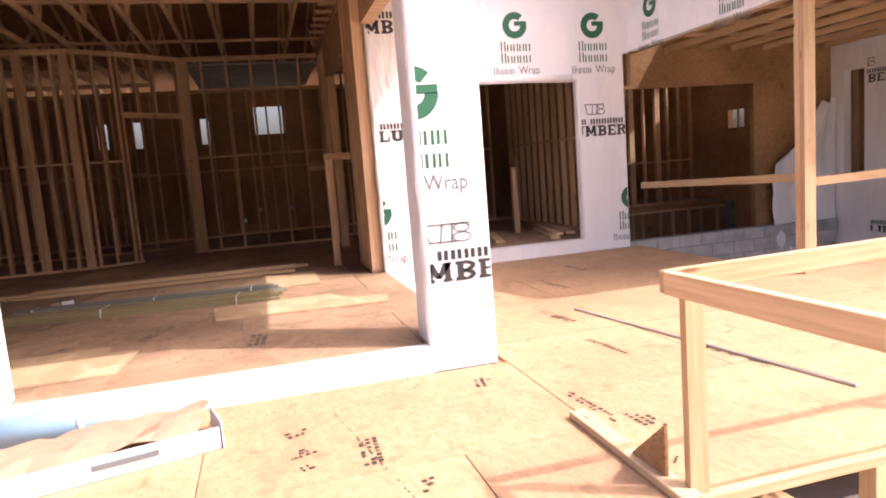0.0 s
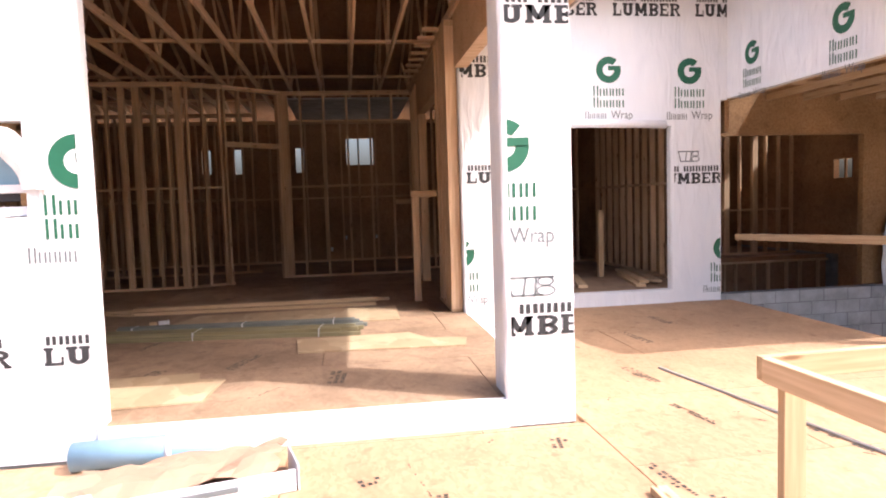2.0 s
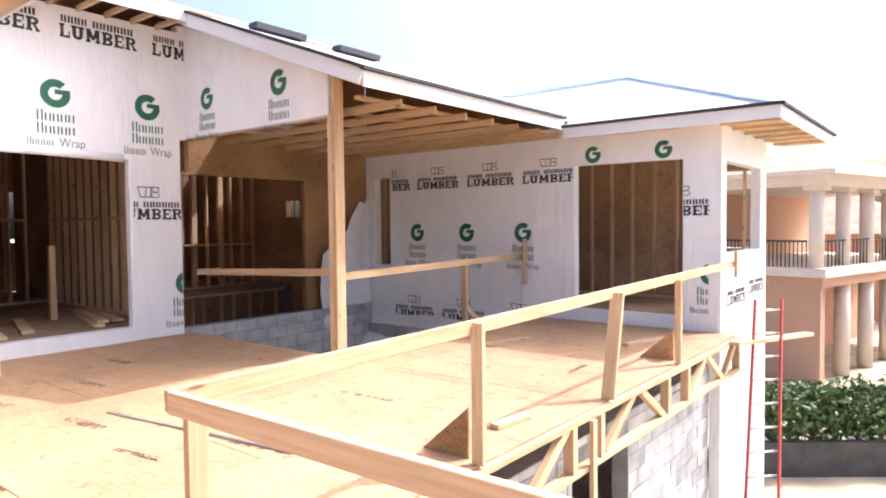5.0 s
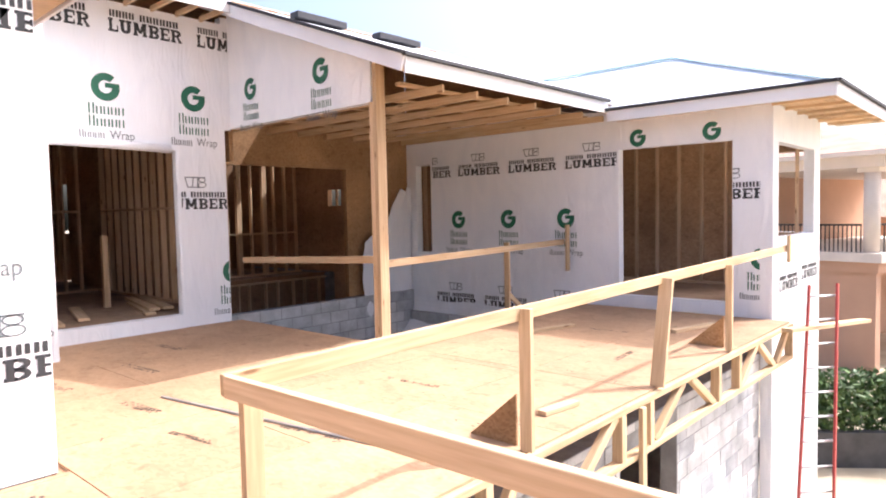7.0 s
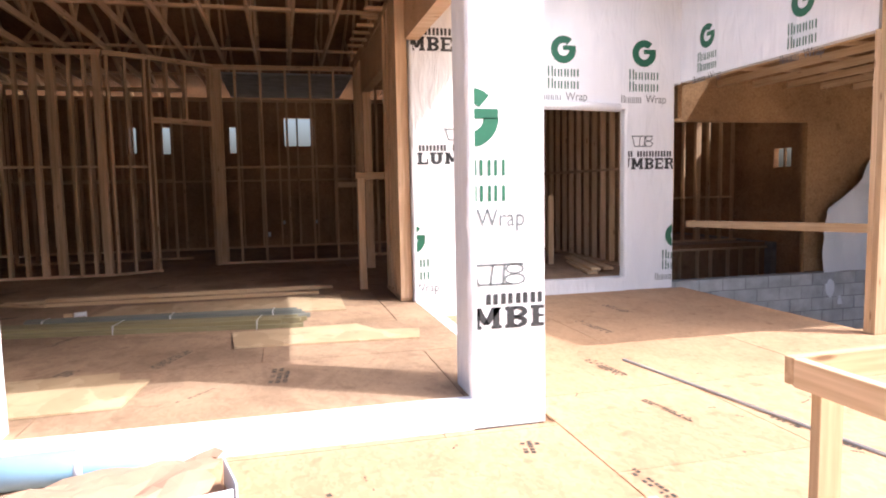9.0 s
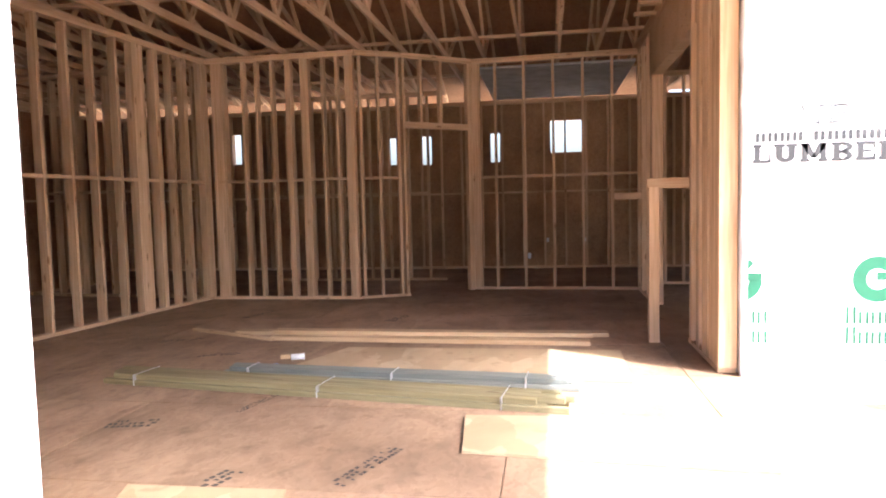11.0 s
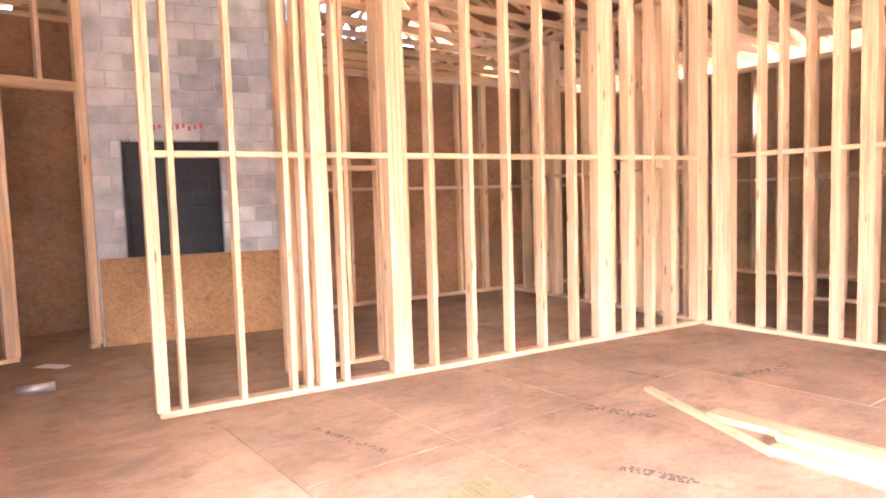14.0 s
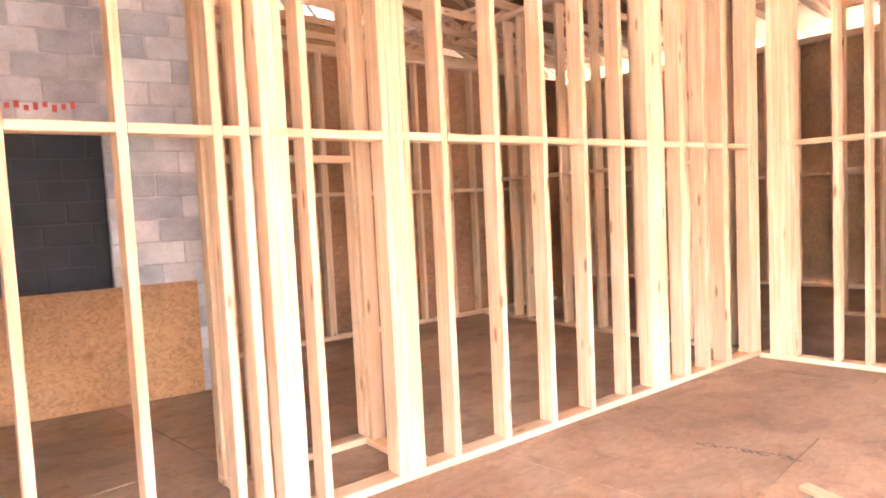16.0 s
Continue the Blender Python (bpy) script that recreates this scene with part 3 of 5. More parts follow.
stud_wall("wall_doorway", "framed doorway with a wooden header", (-1.3, 12.25), (-0.39, 12.96), [0.02, (0.3, 1), (0.62, 1), (1.08, 2)], H, gaps=((0.06, 1.06, 2.45),), headers=((0.04, 1.1, 2.42),))
stud_wall("wall_window_side", "pine stud wall in front of the window room", (-0.39, 12.96), (2.05, 12.88), [(0.0, 4), 0.36, 0.78, 1.2, 1.62, 2.03, 2.4], H, block=1.68)
ledger = hub("ledger", "flat pine ledger across the window studs", "lumber", "structure", at=(1.66, 12.84, 1.35))
lumber(ledger, "board", (1.66, 12.84, 1.35), (2.05, 12.83, 1.35), 0.089, 0.038)
stud_wall("wall_window_room", "pine studs of the outer wall round the window", (-10.3, 16.22), (6.0, 16.22), [i * 0.406 for i in range(41)], 3.3, block=1.5)
stud_wall("wall_side", "built up pine posts under the long header", (1.99, 8.14), (2.05, 12.86), [(0.0, 8), (0.36, 5), (0.66, 3), (0.98, 2), (3.30, 4), 3.78, 4.28], H, depth=0.13, gaps=((1.08, 3.28, 2.75),))
beam_long = hub("header_beam", "deep wooden header over the wide inner opening", "header", "structure", at=(2.1, 10, 2.8))
bar(beam_long, "beam", (2.03, 9.95, 3.06), (0.13, 3.3, 0.56), PINE)
for k in range(7):
    lumber(beam_long, "blocking", (1.72, 8.6 + k * 0.42, 3.42), (2.02, 8.6 + k * 0.42, 3.42), 0.038, 0.09)
stud_wall("wall_terrace_side", "pine stud wall of the terrace room", (5.75, 9.25), (5.75, 13.5), [i * 0.3 for i in range(14)], 3.2, block=1.5)
stud_wall("wall_terrace_back", "pine stud wall at the back of the terrace room", (2.2, 13.5), (5.75, 13.5), [i * 0.27 for i in range(13)], 3.2, block=1.5)
stud_wall("wall_far_room", "pine studs seen through the pit opening", (6.2, 13.4), (10.3, 13.4), [0.1, 0.4, 0.7, (1.0, 5), (1.35, 3), 1.75, (2.1, 4), (2.45, 3), 2.8, (3.1, 3), 3.4, 3.7, 4.0], 3.3, z0=0.0, block=0.95)
stud_wall("wall_stair_low", "low pine stud wall below the far room", (6.2, 12.44), (10.3, 12.44), [0.15, 0.55, 0.8, 1.2, 1.5, 1.85, 2.1, 2.5, 2.8, 3.2, 3.5, 3.9], 1.45, z0=-1.5, plates=1)
stud_wall("wall_wing_studs", "pine studs inside the wing", (10.62, 9.5), (12.55, 9.5), [i * 0.3 for i in range(7)], 2.6)
stud_wall("wall_wing_east", "pine studs of the wing's far wall", (12.5, 3.1), (12.5, 9.4), [0.0] + [0.7 + i * 0.406 for i in range(14)], 2.6)
stud_wall("wall_chase", "short pine stud return of a pipe chase", lp(1.05, 0.05), lp(1.05, 0.55), [0.12, 0.45], H)
stud_wall("wall_chase_far", "second pine stud return of the pipe chase", lp(1.86, 0.05), lp(1.86, 0.55), [0.12, 0.45], H)
stud_wall("wall_chase_back", "pine stud back of the pipe chase", lp(1.0, 0.6), lp(1.9, 0.6), [0.02, 0.28, 0.55, 0.84], H, block=1.62)
stud_wall("wall_room_back", "pine studs on a sheathed wall of the side room", lp(1.9, 3.4), lp(6.5, 3.4), [(i * 0.406, 1 + i % 4 // 3) for i in range(12)], 3.0, block=1.5)
stud_wall("wall_room_cross", "cross wall of pine studs in the side room", lp(5.2, 0.1), lp(5.2, 3.3), [0.1, 0.28, 0.5, (0.8, 2), 1.0, 1.2, 1.45, 1.65, 1.9, (2.2, 3), 2.45, 2.65, 2.9], H, depth=0.12, block=1.6)
stud_wall("wall_mid_room", "pine studs of the rear corridor", (-4.0, 14.2), (-1.0, 14.2), [i * 0.34 for i in range(9)], 3.2, block=1.5)
stud_wall("wall_pantry", "framed pantry doorway with a wooden header", (-7.478, 6.96), (-7.14, 5.30), [(0.0, 2), (0.36, 1), (0.70, 3), 1.25, 1.65], H, gaps=((0.09, 0.69, 2.52),), headers=((0.06, 0.70, 2.50),), block=1.95)
bm = bmesh.new()
prism(bm, [(6.05, 12.47), (10.4, 12.47), (10.4, 12.52), (6.05, 12.52)], -1.82, 0.03)
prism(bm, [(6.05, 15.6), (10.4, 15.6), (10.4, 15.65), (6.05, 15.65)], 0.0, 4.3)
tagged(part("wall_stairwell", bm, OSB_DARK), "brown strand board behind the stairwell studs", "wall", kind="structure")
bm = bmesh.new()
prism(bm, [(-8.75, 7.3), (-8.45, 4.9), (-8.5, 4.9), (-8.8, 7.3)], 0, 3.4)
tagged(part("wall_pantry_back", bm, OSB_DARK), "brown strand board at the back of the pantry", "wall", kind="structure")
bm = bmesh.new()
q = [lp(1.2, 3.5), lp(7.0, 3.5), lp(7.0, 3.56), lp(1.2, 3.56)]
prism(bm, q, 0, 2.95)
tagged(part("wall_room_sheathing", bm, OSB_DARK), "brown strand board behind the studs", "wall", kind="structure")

bm = bmesh.new()
prism(bm, [(-0.3, 13.1), (2.0, 13.1), (2.0, 16.1), (-0.3, 16.1)], 3.30, 3.33)
tagged(part("ceiling_panel", bm, BLOCK), "pale ceiling boards over the window room", "ceiling", kind="structure")

# ---- block walls ----
def block_wall(name, label, a, b, z0, z1, hole=None, thick=0.19, mat=BLOCK, mortar=MORTAR, course=0.203):
    """Courses of blocks twice as long as high, in running bond with recessed joints."""
    a, b = Vector((*a, 0)), Vector((*b, 0))
    run = (b - a).length
    d = (b - a) / run
    turn = math.degrees(math.atan2(d.y, d.x))
    w = hub(name, label, "block wall", "structure", at=(a.x, a.y, z0))
    rnd = random.Random(3)
    z, row = z0, 0
    core = bmesh.new()
    nrm = Vector((-d.y, d.x, 0)) * (thick / 2 - 0.006)

    def piece(s0, s1, zz, ze):
        c = a + d * ((s0 + s1) / 2)
        out = nrm * rnd.uniform(-0.05, 0.05)
        bar(w, "block", (c.x + out.x, c.y + out.y, (zz + ze) / 2), (s1 - s0 - 0.010, thick, ze - zz - 0.010), mat, turn, 0.005)

    while z < z1 - 0.01:
        ze = min(z + course, z1)
        s = -course if row % 2 else 0.0
        while s < run - 0.01:
            s0, s1 = max(s, 0), min(s + 2 * course, run)
            if hole and z < hole[3] - 0.05 and ze > hole[2] + 0.05 and s0 < hole[1] and s1 > hole[0]:
                if s0 < hole[0] - 0.03:
                    piece(s0, hole[0], z, ze)
                if s1 > hole[1] + 0.03:
                    piece(hole[1], s1, z, ze)
            elif s1 - s0 > 0.04:
                piece(s0, s1, z, ze)
            s += 2 * course
        z, row = ze, row + 1
    spans = [((0, run), (z0, z1))] if not hole else [((0, hole[0]), (z0, z1)), ((hole[1], run), (z0, z1)), ((hole[0], hole[1]), (z0, hole[2])), ((hole[0], hole[1]), (hole[3], z1))]
    for (s0, s1), (za, zb) in spans:
        p, q2 = a + d * s0, a + d * s1
        if zb > za and s1 > s0:
            prism(core, [(p.x - nrm.x, p.y - nrm.y), (q2.x - nrm.x, q2.y - nrm.y), (q2.x + nrm.x, q2.y + nrm.y), (p.x + nrm.x, p.y + nrm.y)], za, zb)
    part("mortar", core, mortar, w).location = -w.location
    return w


CA, CB = Vector((-7.575, 6.84, 0)), Vector((-6.87, 9.56, 0))
block_wall("wall_fireplace", "grey concrete block wall with a firebox opening", (CA + (CB - CA).normalized() * 0.18).xy, (CA + (CB - CA).normalized() * 2.02).xy, 0, 3.6, hole=(0.26, 1.18, 0.6, 2.03), mortar=JOINT, course=0.167)
block_wall("wall_pit_blocks", "grey concrete block wall round the stair pit", (6.1, 9.62), (10.25, 9.62), -1.8, -0.19)
block_wall("wall_pit_side", "grey concrete block wall under the wing", (10.2, 9.5), (10.2, 6.1), -1.8, -0.6)
block_wall("wall_under_wing", "grey concrete block wall below the deck with a dark doorway", (2.3, 3.1), (10.28, 3.1), GZ, -0.66, hole=(3.95, 5.22, GZ, -0.90))

# ---- rails on the deck ----
def rail_run(label, posts, top, a, b):
    """Posts stand outside the rail: (x, y, lean along x, size along the rail)."""
    r = hub("guard_rail", label, "guard rail", group="temporary deck rails", at=(a[0], a[1], DZ))
    for x, y, lean, wide in posts:
        lumber(r, "post", (x - lean, y, DZ), (x + lean, y, top), wide, 0.038, PINE_OUT)
    return r


r1 = rail_run("temporary pine guard rail along the deck edge", [(4.24, 2.615, 0.0, 0.089), (6.27, 2.62, 0.10, 0.12), (7.95, 2.625, 0.0, 0.07)], 0.73, (2.2, 2.66), (10.25, 2.66))
lumber(r1, "top_rail", (2.2, 2.66, 0.668), (10.28, 2.68, 0.775), 0.089, 0.038, PINE_OUT)
upright(r1, 10.22, 2.63, 0.60, 0.95, 0.07, 0.038, 0, PINE_OUT, "cleat")
r2 = rail_run("temporary pine guard rail at the balcony", [], 0.70, (2.2, 2.64), (2.2, -3.5))
upright(r2, 2.275, 2.58, DZ, 0.655, 0.089, 0.038, 0, PINE_OUT, "post")
lumber(r2, "top_rail", (2.2, 2.62, 0.672), (2.2, -3.5, 0.71), 0.089, 0.038, PINE_OUT)
r3 = rail_run("temporary pine rail round the stair pit", [(8.7, 6.05, 0.0, 0.089)], 0.88, (6.05, 9.0), (6.05, 5.95))
lumber(r3, "top_rail", (6.12, 8.98, 0.70), (6.12, 6.0, 0.80), 0.089, 0.038, PINE_OUT)
lumber(r3, "top_rail", (6.1, 6.0, 0.74), (10.2, 6.0, 0.82), 0.089, 0.038, PINE_OUT)
upright(r3, 10.15, 5.9, 0.35, 1.1, 0.038, 0.089, 90, PINE_OUT, "post")
lumber(r3, "brace", (8.72, 6.03, 0.1), (9.1, 6.03, DZ), 0.07, 0.038, PINE_OUT)
post = hub("porch_post", "built up pine post under the wrapped beam", "post", "structure", at=(6.07, 5.9, DZ))
upright(post, 6.05, 5.87, DZ, 3.1, 0.062, 0.14, 90, PINE_OUT, "board")
upright(post, 6.05, 5.934, DZ, 2.62, 0.062, 0.14, 90, PINE_OUT, "board")

# ---- floor truss at the deck edge ----
ft = hub("floor_truss", "open web pine floor truss along the deck edge", "truss", at=(6, 2.64, DZ))
TOP, LOW = DZ - 0.045, DZ - 0.46
lumber(ft, "top_chord", (2.3, 2.62, TOP), (10.25, 2.62, TOP), 0.05, 0.089, PINE_OUT)
lumber(ft, "bottom_chord", (2.3, 2.62, LOW), (10.25, 2.62, LOW), 0.05, 0.089, PINE_OUT)
for x in (10.2, 8.17, 7.56, 5.98, 5.48, 3.8, 3.2):
    lumber(ft, "upright_web", (x, 2.62, LOW + 0.025), (x, 2.62, TOP - 0.025), 0.089, 0.07, PINE_OUT)
for xl, xt in ((9.50, 8.90), (8.26, 8.82), (7.47, 6.88), (6.09, 6.70), (9.58, 10.12), (4.84, 5.40), (4.76, 4.22), (3.88, 4.14), (3.12, 2.6)):
    lumber(ft, "web", (xl, 2.62, LOW + 0.02), (xt, 2.62, TOP - 0.02), 0.075, 0.06, PINE_OUT)
prop = hub("deck_prop", "pine stud standing under the deck edge", "post", at=(5.74, 2.55, GZ))
upright(prop, 5.74, 2.55, GZ, DZ - 0.06, 0.07, 0.038, 0, PINE_OUT, "stud")

# ---- boards on the great room floor ----
def board_stack(name, label, runs, mat):
    s = hub(name, label, "lumber", at=(*runs[0][0][:2], 0))
    for a, b, w, t in runs:
        lumber(s, "board", a, b, t, w, mat)
    return s


board_stack("lumber_pile", "long pine boards lying on the subfloor", [((-2.48, 9.45, 0.02), (1.26, 9.49, 0.02), 0.14, 0.038), ((-1.99, 9.2, 0.02), (1.07, 9.08, 0.02), 0.14, 0.038), ((-2.0, 9.3, 0.06), (1.1, 9.25, 0.06), 0.14, 0.038)], PINE_OUT)
def strip_bundle(name, label, a, b, count, mat, seed):
    """Narrow strips tied side by side in two layers, ends uneven, with pale straps."""
    rnd_ = random.Random(seed)
    a, b = Vector(a), Vector(b)
    d = (b - a).normalized()
    n = Vector((-d.y, d.x, 0))
    h = hub(name, label, "lumber", at=(a.x, a.y, 0))
    for layer in range(2):
        for k in range(count - layer):
            off = n * ((k - (count - 1) / 2 + 0.5 * layer) * 0.047)
            p0 = a + off + d * rnd_.uniform(-0.06, 0.06) + Vector((0, 0, 0.021 + layer * 0.039))
            p1 = b + off + d * rnd_.uniform(-0.12, 0.12) + Vector((0, 0, 0.021 + layer * 0.039))
            lumber(h, "strip", p0, p1, 0.038, 0.044, mat)
    for f in (0.07, 0.52, 0.9):
        p = a.lerp(b, f)
        bar(h, "strap", (p.x, p.y, 0.041), (0.010, count * 0.047 + 0.006, 0.083), ALU, math.degrees(math.atan2(d.y, d.x)), 0.004, "thin bright strap")
    return h


strip_bundle("treated_bundle", "strapped bundle of greenish treated strips on the subfloor", (-2.55, 7.66, 0), (0.75, 7.22, 0), 6, TREATED, 1)
strip_bundle("grey_bundle", "strapped bundle of blue grey coated strips on the subfloor", (-1.74, 7.86, 0), (0.80, 7.66, 0), 4, BLUE_BOARD, 2)
for name, label, pts in (("plywood_sheet", "pale plywood sheet lying on the subfloor", [(-1.38, 8.0), (1.28, 7.80), (1.3, 8.80), (-1.09, 8.80)]),
                         ("plywood_offcut", "pale plywood offcut with a broken corner", [(0.25, 6.40), (1.75, 6.28), (1.82, 6.62), (1.45, 6.70), (1.30, 7.02), (0.2, 6.98)]),
                         ("sill_offcut", "yellowish plywood offcut beside the wrapped kerb", [(-1.0, 5.02), (-0.30, 5.06), (-0.24, 5.62), (-0.44, 5.66), (-0.48, 5.86), (-1.25, 5.84)])):
    bm = bmesh.new()
    prism(bm, pts, 0.003, 0.017)
    tagged(part(name, bm, PLY), label, "plywood")
stub = hub("stub_rail", "pine post with a short rail beside the doorway", "guard rail", at=(1.64, 9.23, 0))
upright(stub, 1.64, 9.23, 0.0, 1.40, 0.089, 0.089, 0, PINE, "post")
lumber(stub, "rail", (1.58, 9.23, 1.43), (2.12, 9.2, 1.43), 0.089, 0.038)
osb = CB - CA
osb.normalize()
nn = Vector((osb.y, -osb.x, 0))
p, q = CA + osb * 0.20 + nn * 0.11, CA + osb * 1.92 + nn * 0.11
c = (p + q) / 2
tagged(bar(None, "board_panel", (c.x, c.y, 0.432), ((q - p).length, 0.012, 0.86), OSB, math.degrees(math.atan2(osb.y, osb.x)), 0.001), "strand board panel leaning on the block wall", "panel")
# Firebox lining, its shade painted as near-black blocks.
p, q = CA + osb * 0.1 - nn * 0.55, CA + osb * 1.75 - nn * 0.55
block_wall("firebox_back", "block back of the firebox with shade in its colour", p.xy, q.xy, 0.0, 2.3, mat=SHADED_BLOCK, mortar=SHADED_MORTAR, course=0.167)
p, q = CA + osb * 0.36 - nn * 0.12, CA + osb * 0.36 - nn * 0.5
block_wall("firebox_cheek", "block cheek of the firebox with shade in its colour", p.xy, q.xy, 0.0, 2.3, mat=SHADED_BLOCK, mortar=SHADED_MORTAR, course=0.167)

# ---- printing on the wrap ----
def text_mesh(word):
    """A word in the built-in font, stretched over the unit square."""
    cu = bpy.data.curves.new("word", "FONT")
    cu.body = word
    cu.fill_mode = "FRONT"
    ob = bpy.data.objects.new("word", cu)
    me = bpy.data.meshes.new_from_object(ob)
    bpy.data.objects.remove(ob)
    pts = [v.co for v in me.vertices]
    x0, x1 = min(p.x for p in pts), max(p.x for p in pts)
    y0, y1 = min(p.y for p in pts), max(p.y for p in pts)
    for v in me.vertices:
        v.co.x = (v.co.x - x0) / (x1 - x0)
        v.co.y = (v.co.y - y0) / (y1 - y0)
    return me


WRAP_WORD = text_mesh("Wrap")


def quad(bm, pts):
    bm.faces.new([bm.verts.new((x, y, 0)) for x, y in pts])


def arc(bm, cx, cy, rx, ry, t, a0, a1, n=8):
    """A bent stroke of width t round (cx, cy), angles in degrees."""
    for i in range(n):
        p, q = radians(a0 + (a1 - a0) * i / n), radians(a0 + (a1 - a0) * (i + 1) / n)
        quad(bm, [(cx + (rx - d * t) * math.cos(w), cy + (ry - d * t * 0.8) * math.sin(w)) for d, w in ((1, p), (0, p), (0, q), (1, q))])


def slab_letter(bm, ch, x, w):
    """One capital with slab serifs in a cell of width w and height 1."""
    t, e = 0.30 * w, 0.17
    u = x + w

    def foot(c, y):
        rect(bm, c - t * 0.82, y, c + t * 0.82, y + e)

    if ch in "LBER":
        c = x + t * 0.82
        rect(bm, c - t / 2, e, c + t / 2, 1 - e)
        foot(c, 0)
        foot(c, 1 - e)
    if ch == "L":
        rect(bm, c + t * 0.82, 0, u, e)
        rect(bm, u - t * 0.45, e, u, 0.48)
    if ch == "E":
        rect(bm, c + t * 0.82, 0, u, e)
        rect(bm, c + t * 0.82, 1 - e, u, 1)
        rect(bm, u - t * 0.42, e, u, 0.36)
        rect(bm, u - t * 0.42, 0.64, u, 1 - e)
        rect(bm, c + t / 2, 0.43, u - t * 0.7, 0.57)
    if ch in "BR":
        m = x + w * 0.58
        for lo, hi in ((0.46, 1.0), (0.0, 0.54)) if ch == "B" else ((0.46, 1.0),):
            rect(bm, c + t * 0.5, hi - 0.15, m, hi)
            rect(bm, c + t * 0.5, lo, m, lo + 0.13)
            arc(bm, m, (lo + hi) / 2, u - m, (hi - lo) / 2, t * 0.9, -90, 90)
    if ch == "R":
        quad(bm, [(x + w * 0.5, 0.5), (x + w * 0.74, 0.5), (u + t * 0.1, 0.1), (u - t * 0.75, 0.1)])
        rect(bm, u - t * 0.85, 0, u + t * 0.25, e * 0.9)
    if ch == "U":
        for c in (x + t * 0.75, u - t * 0.75):
            foot(c, 1 - e)
            rect(bm, c - t / 2, 0.34, c + t / 2, 1 - e)
        arc(bm, x + w / 2, 0.36, w / 2 - t * 0.25, 0.36, t, 180, 360, 10)
    if ch == "M":
        for c in (x + t * 0.6, u - t * 0.6):
            rect(bm, c - t * 0.55, 0, c + t * 0.55, e)
            rect(bm, c - t * 0.34, e, c + t * 0.34, 1)
        mid_ = x + w / 2
        quad(bm, [(x, 1), (x + t * 1.1, 1), (mid_ + t * 0.3, 0.2), (mid_ - t * 0.3, 0.2)])
        quad(bm, [(u - t * 1.1, 1), (u, 1), (mid_ + t * 0.3, 0.2), (mid_ - t * 0.3, 0.2)])


def lumber_word():
    """The slab serif word on the wrap, over the unit square."""
    bm = bmesh.new()
    widths = (0.80, 0.98, 1.22, 0.90, 0.84, 0.92)
    gap = 0.12
    x, total = 0.0, sum(widths) + gap * 5
    for ch, w in zip("LUMBER", widths):
        slab_letter(bm, ch, x, w)
        x += w + gap
    bmesh.ops.recalc_face_normals(bm, faces=bm.faces)
    me = bpy.data.meshes.new("lumber")
    for v in bm.verts:
        v.co.x /= total
    bm.to_mesh(me)
    bm.free()
    return me


class Plane:
    """A wall face: a corner, the direction to its right, and the limits along it."""

    def __init__(self, wall, origin, right, lo=-99, hi=99):
        self.wall, self.o, self.u = wall, Vector(origin), Vector(right)
        self.n = self.u.cross(Vector((0, 0, 1)))
        self.lo, self.hi = lo, hi

    def put(self, name, bm, mat):
        for lim, sign in ((self.lo, -1), (self.hi, 1)):
            bmesh.ops.bisect_plane(bm, geom=bm.verts[:] + bm.edges[:] + bm.faces[:], plane_co=(lim, 0, 0), plane_no=(sign, 0, 0), clear_outer=True)
        if not bm.faces:
            bm.free()
            return
        for v in bm.verts:
            s, z = v.co.x, v.co.y
            v.co = self.o + self.u * s + Vector((0, 0, z)) + self.n * (0.004 + v.co.z)
        ob = part(name, bm, mat, self.wall)
        ob.location = -self.wall.location


def rect(bm, x0, y0, x1, y1):
    bm.faces.new([bm.verts.new(p) for p in ((x0, y0, 0), (x1, y0, 0), (x1, y1, 0), (x0, y1, 0))])


def blocks(bm, x0, x1, y0, y1, n, bold=False):
    """A word that is not spelled out: a pair of plain bars a letter."""
    step = (x1 - x0) / n
    h = y1 - y0
    low = h if bold else h * 0.72
    t = step * (0.31 if bold else 0.22)
    for i in range(n):
        a, b = x0 + i * step, x0 + (i + 0.78) * step
        top = y0 + (h if i == 0 else low)
        rect(bm, a, y0, a + t, top)
        rect(bm, b - t, y0, b, top)


def logo(pl, cx, cz, h, words=True):
    """The green letter emblem over three lines of print."""
    bm = bmesh.new()
    r0, r1, n = h * 0.23, h * 0.5, 26
    ang = [radians(48 + i * 312 / n) for i in range(n + 1)]
    for a, b in zip(ang, ang[1:]):
        bm.faces.new([bm.verts.new((cx + r * math.cos(t), cz + r * math.sin(t), 0)) for r, t in ((r0, a), (r1, a), (r1, b), (r0, b))])
    rect(bm, cx - h * 0.02, cz - h * 0.02, cx + h * 0.49, cz + h * 0.15)
    pl.put("green_emblem", bm, GREEN_INK)
    if words:
        bm = bmesh.new()
        blocks(bm, cx - h * 0.62, cx + h * 0.66, cz - h * 0.98, cz - h * 0.60, 5)
        blocks(bm, cx - h * 0.62, cx + h * 0.66, cz - h * 1.42, cz - h * 1.04, 5)
        pl.put("green_line", bm, GREEN_INK)
        bm = bmesh.new()
        blocks(bm, cx - h * 0.95, cx - h * 0.08, cz - h * 1.86, cz - h * 1.56, 5)
        bm.from_mesh(WRAP_WORD)
        bm.verts.ensure_lookup_table()
        for v in bm.verts[-len(WRAP_WORD.vertices):]:
            v.co = Vector((cx + h * (0.08 + 0.87 * v.co.x), cz + h * (-1.95 + 0.40 * v.co.y), 0))
        pl.put("grey_line", bm, GREY_INK)


WORD = lumber_word()


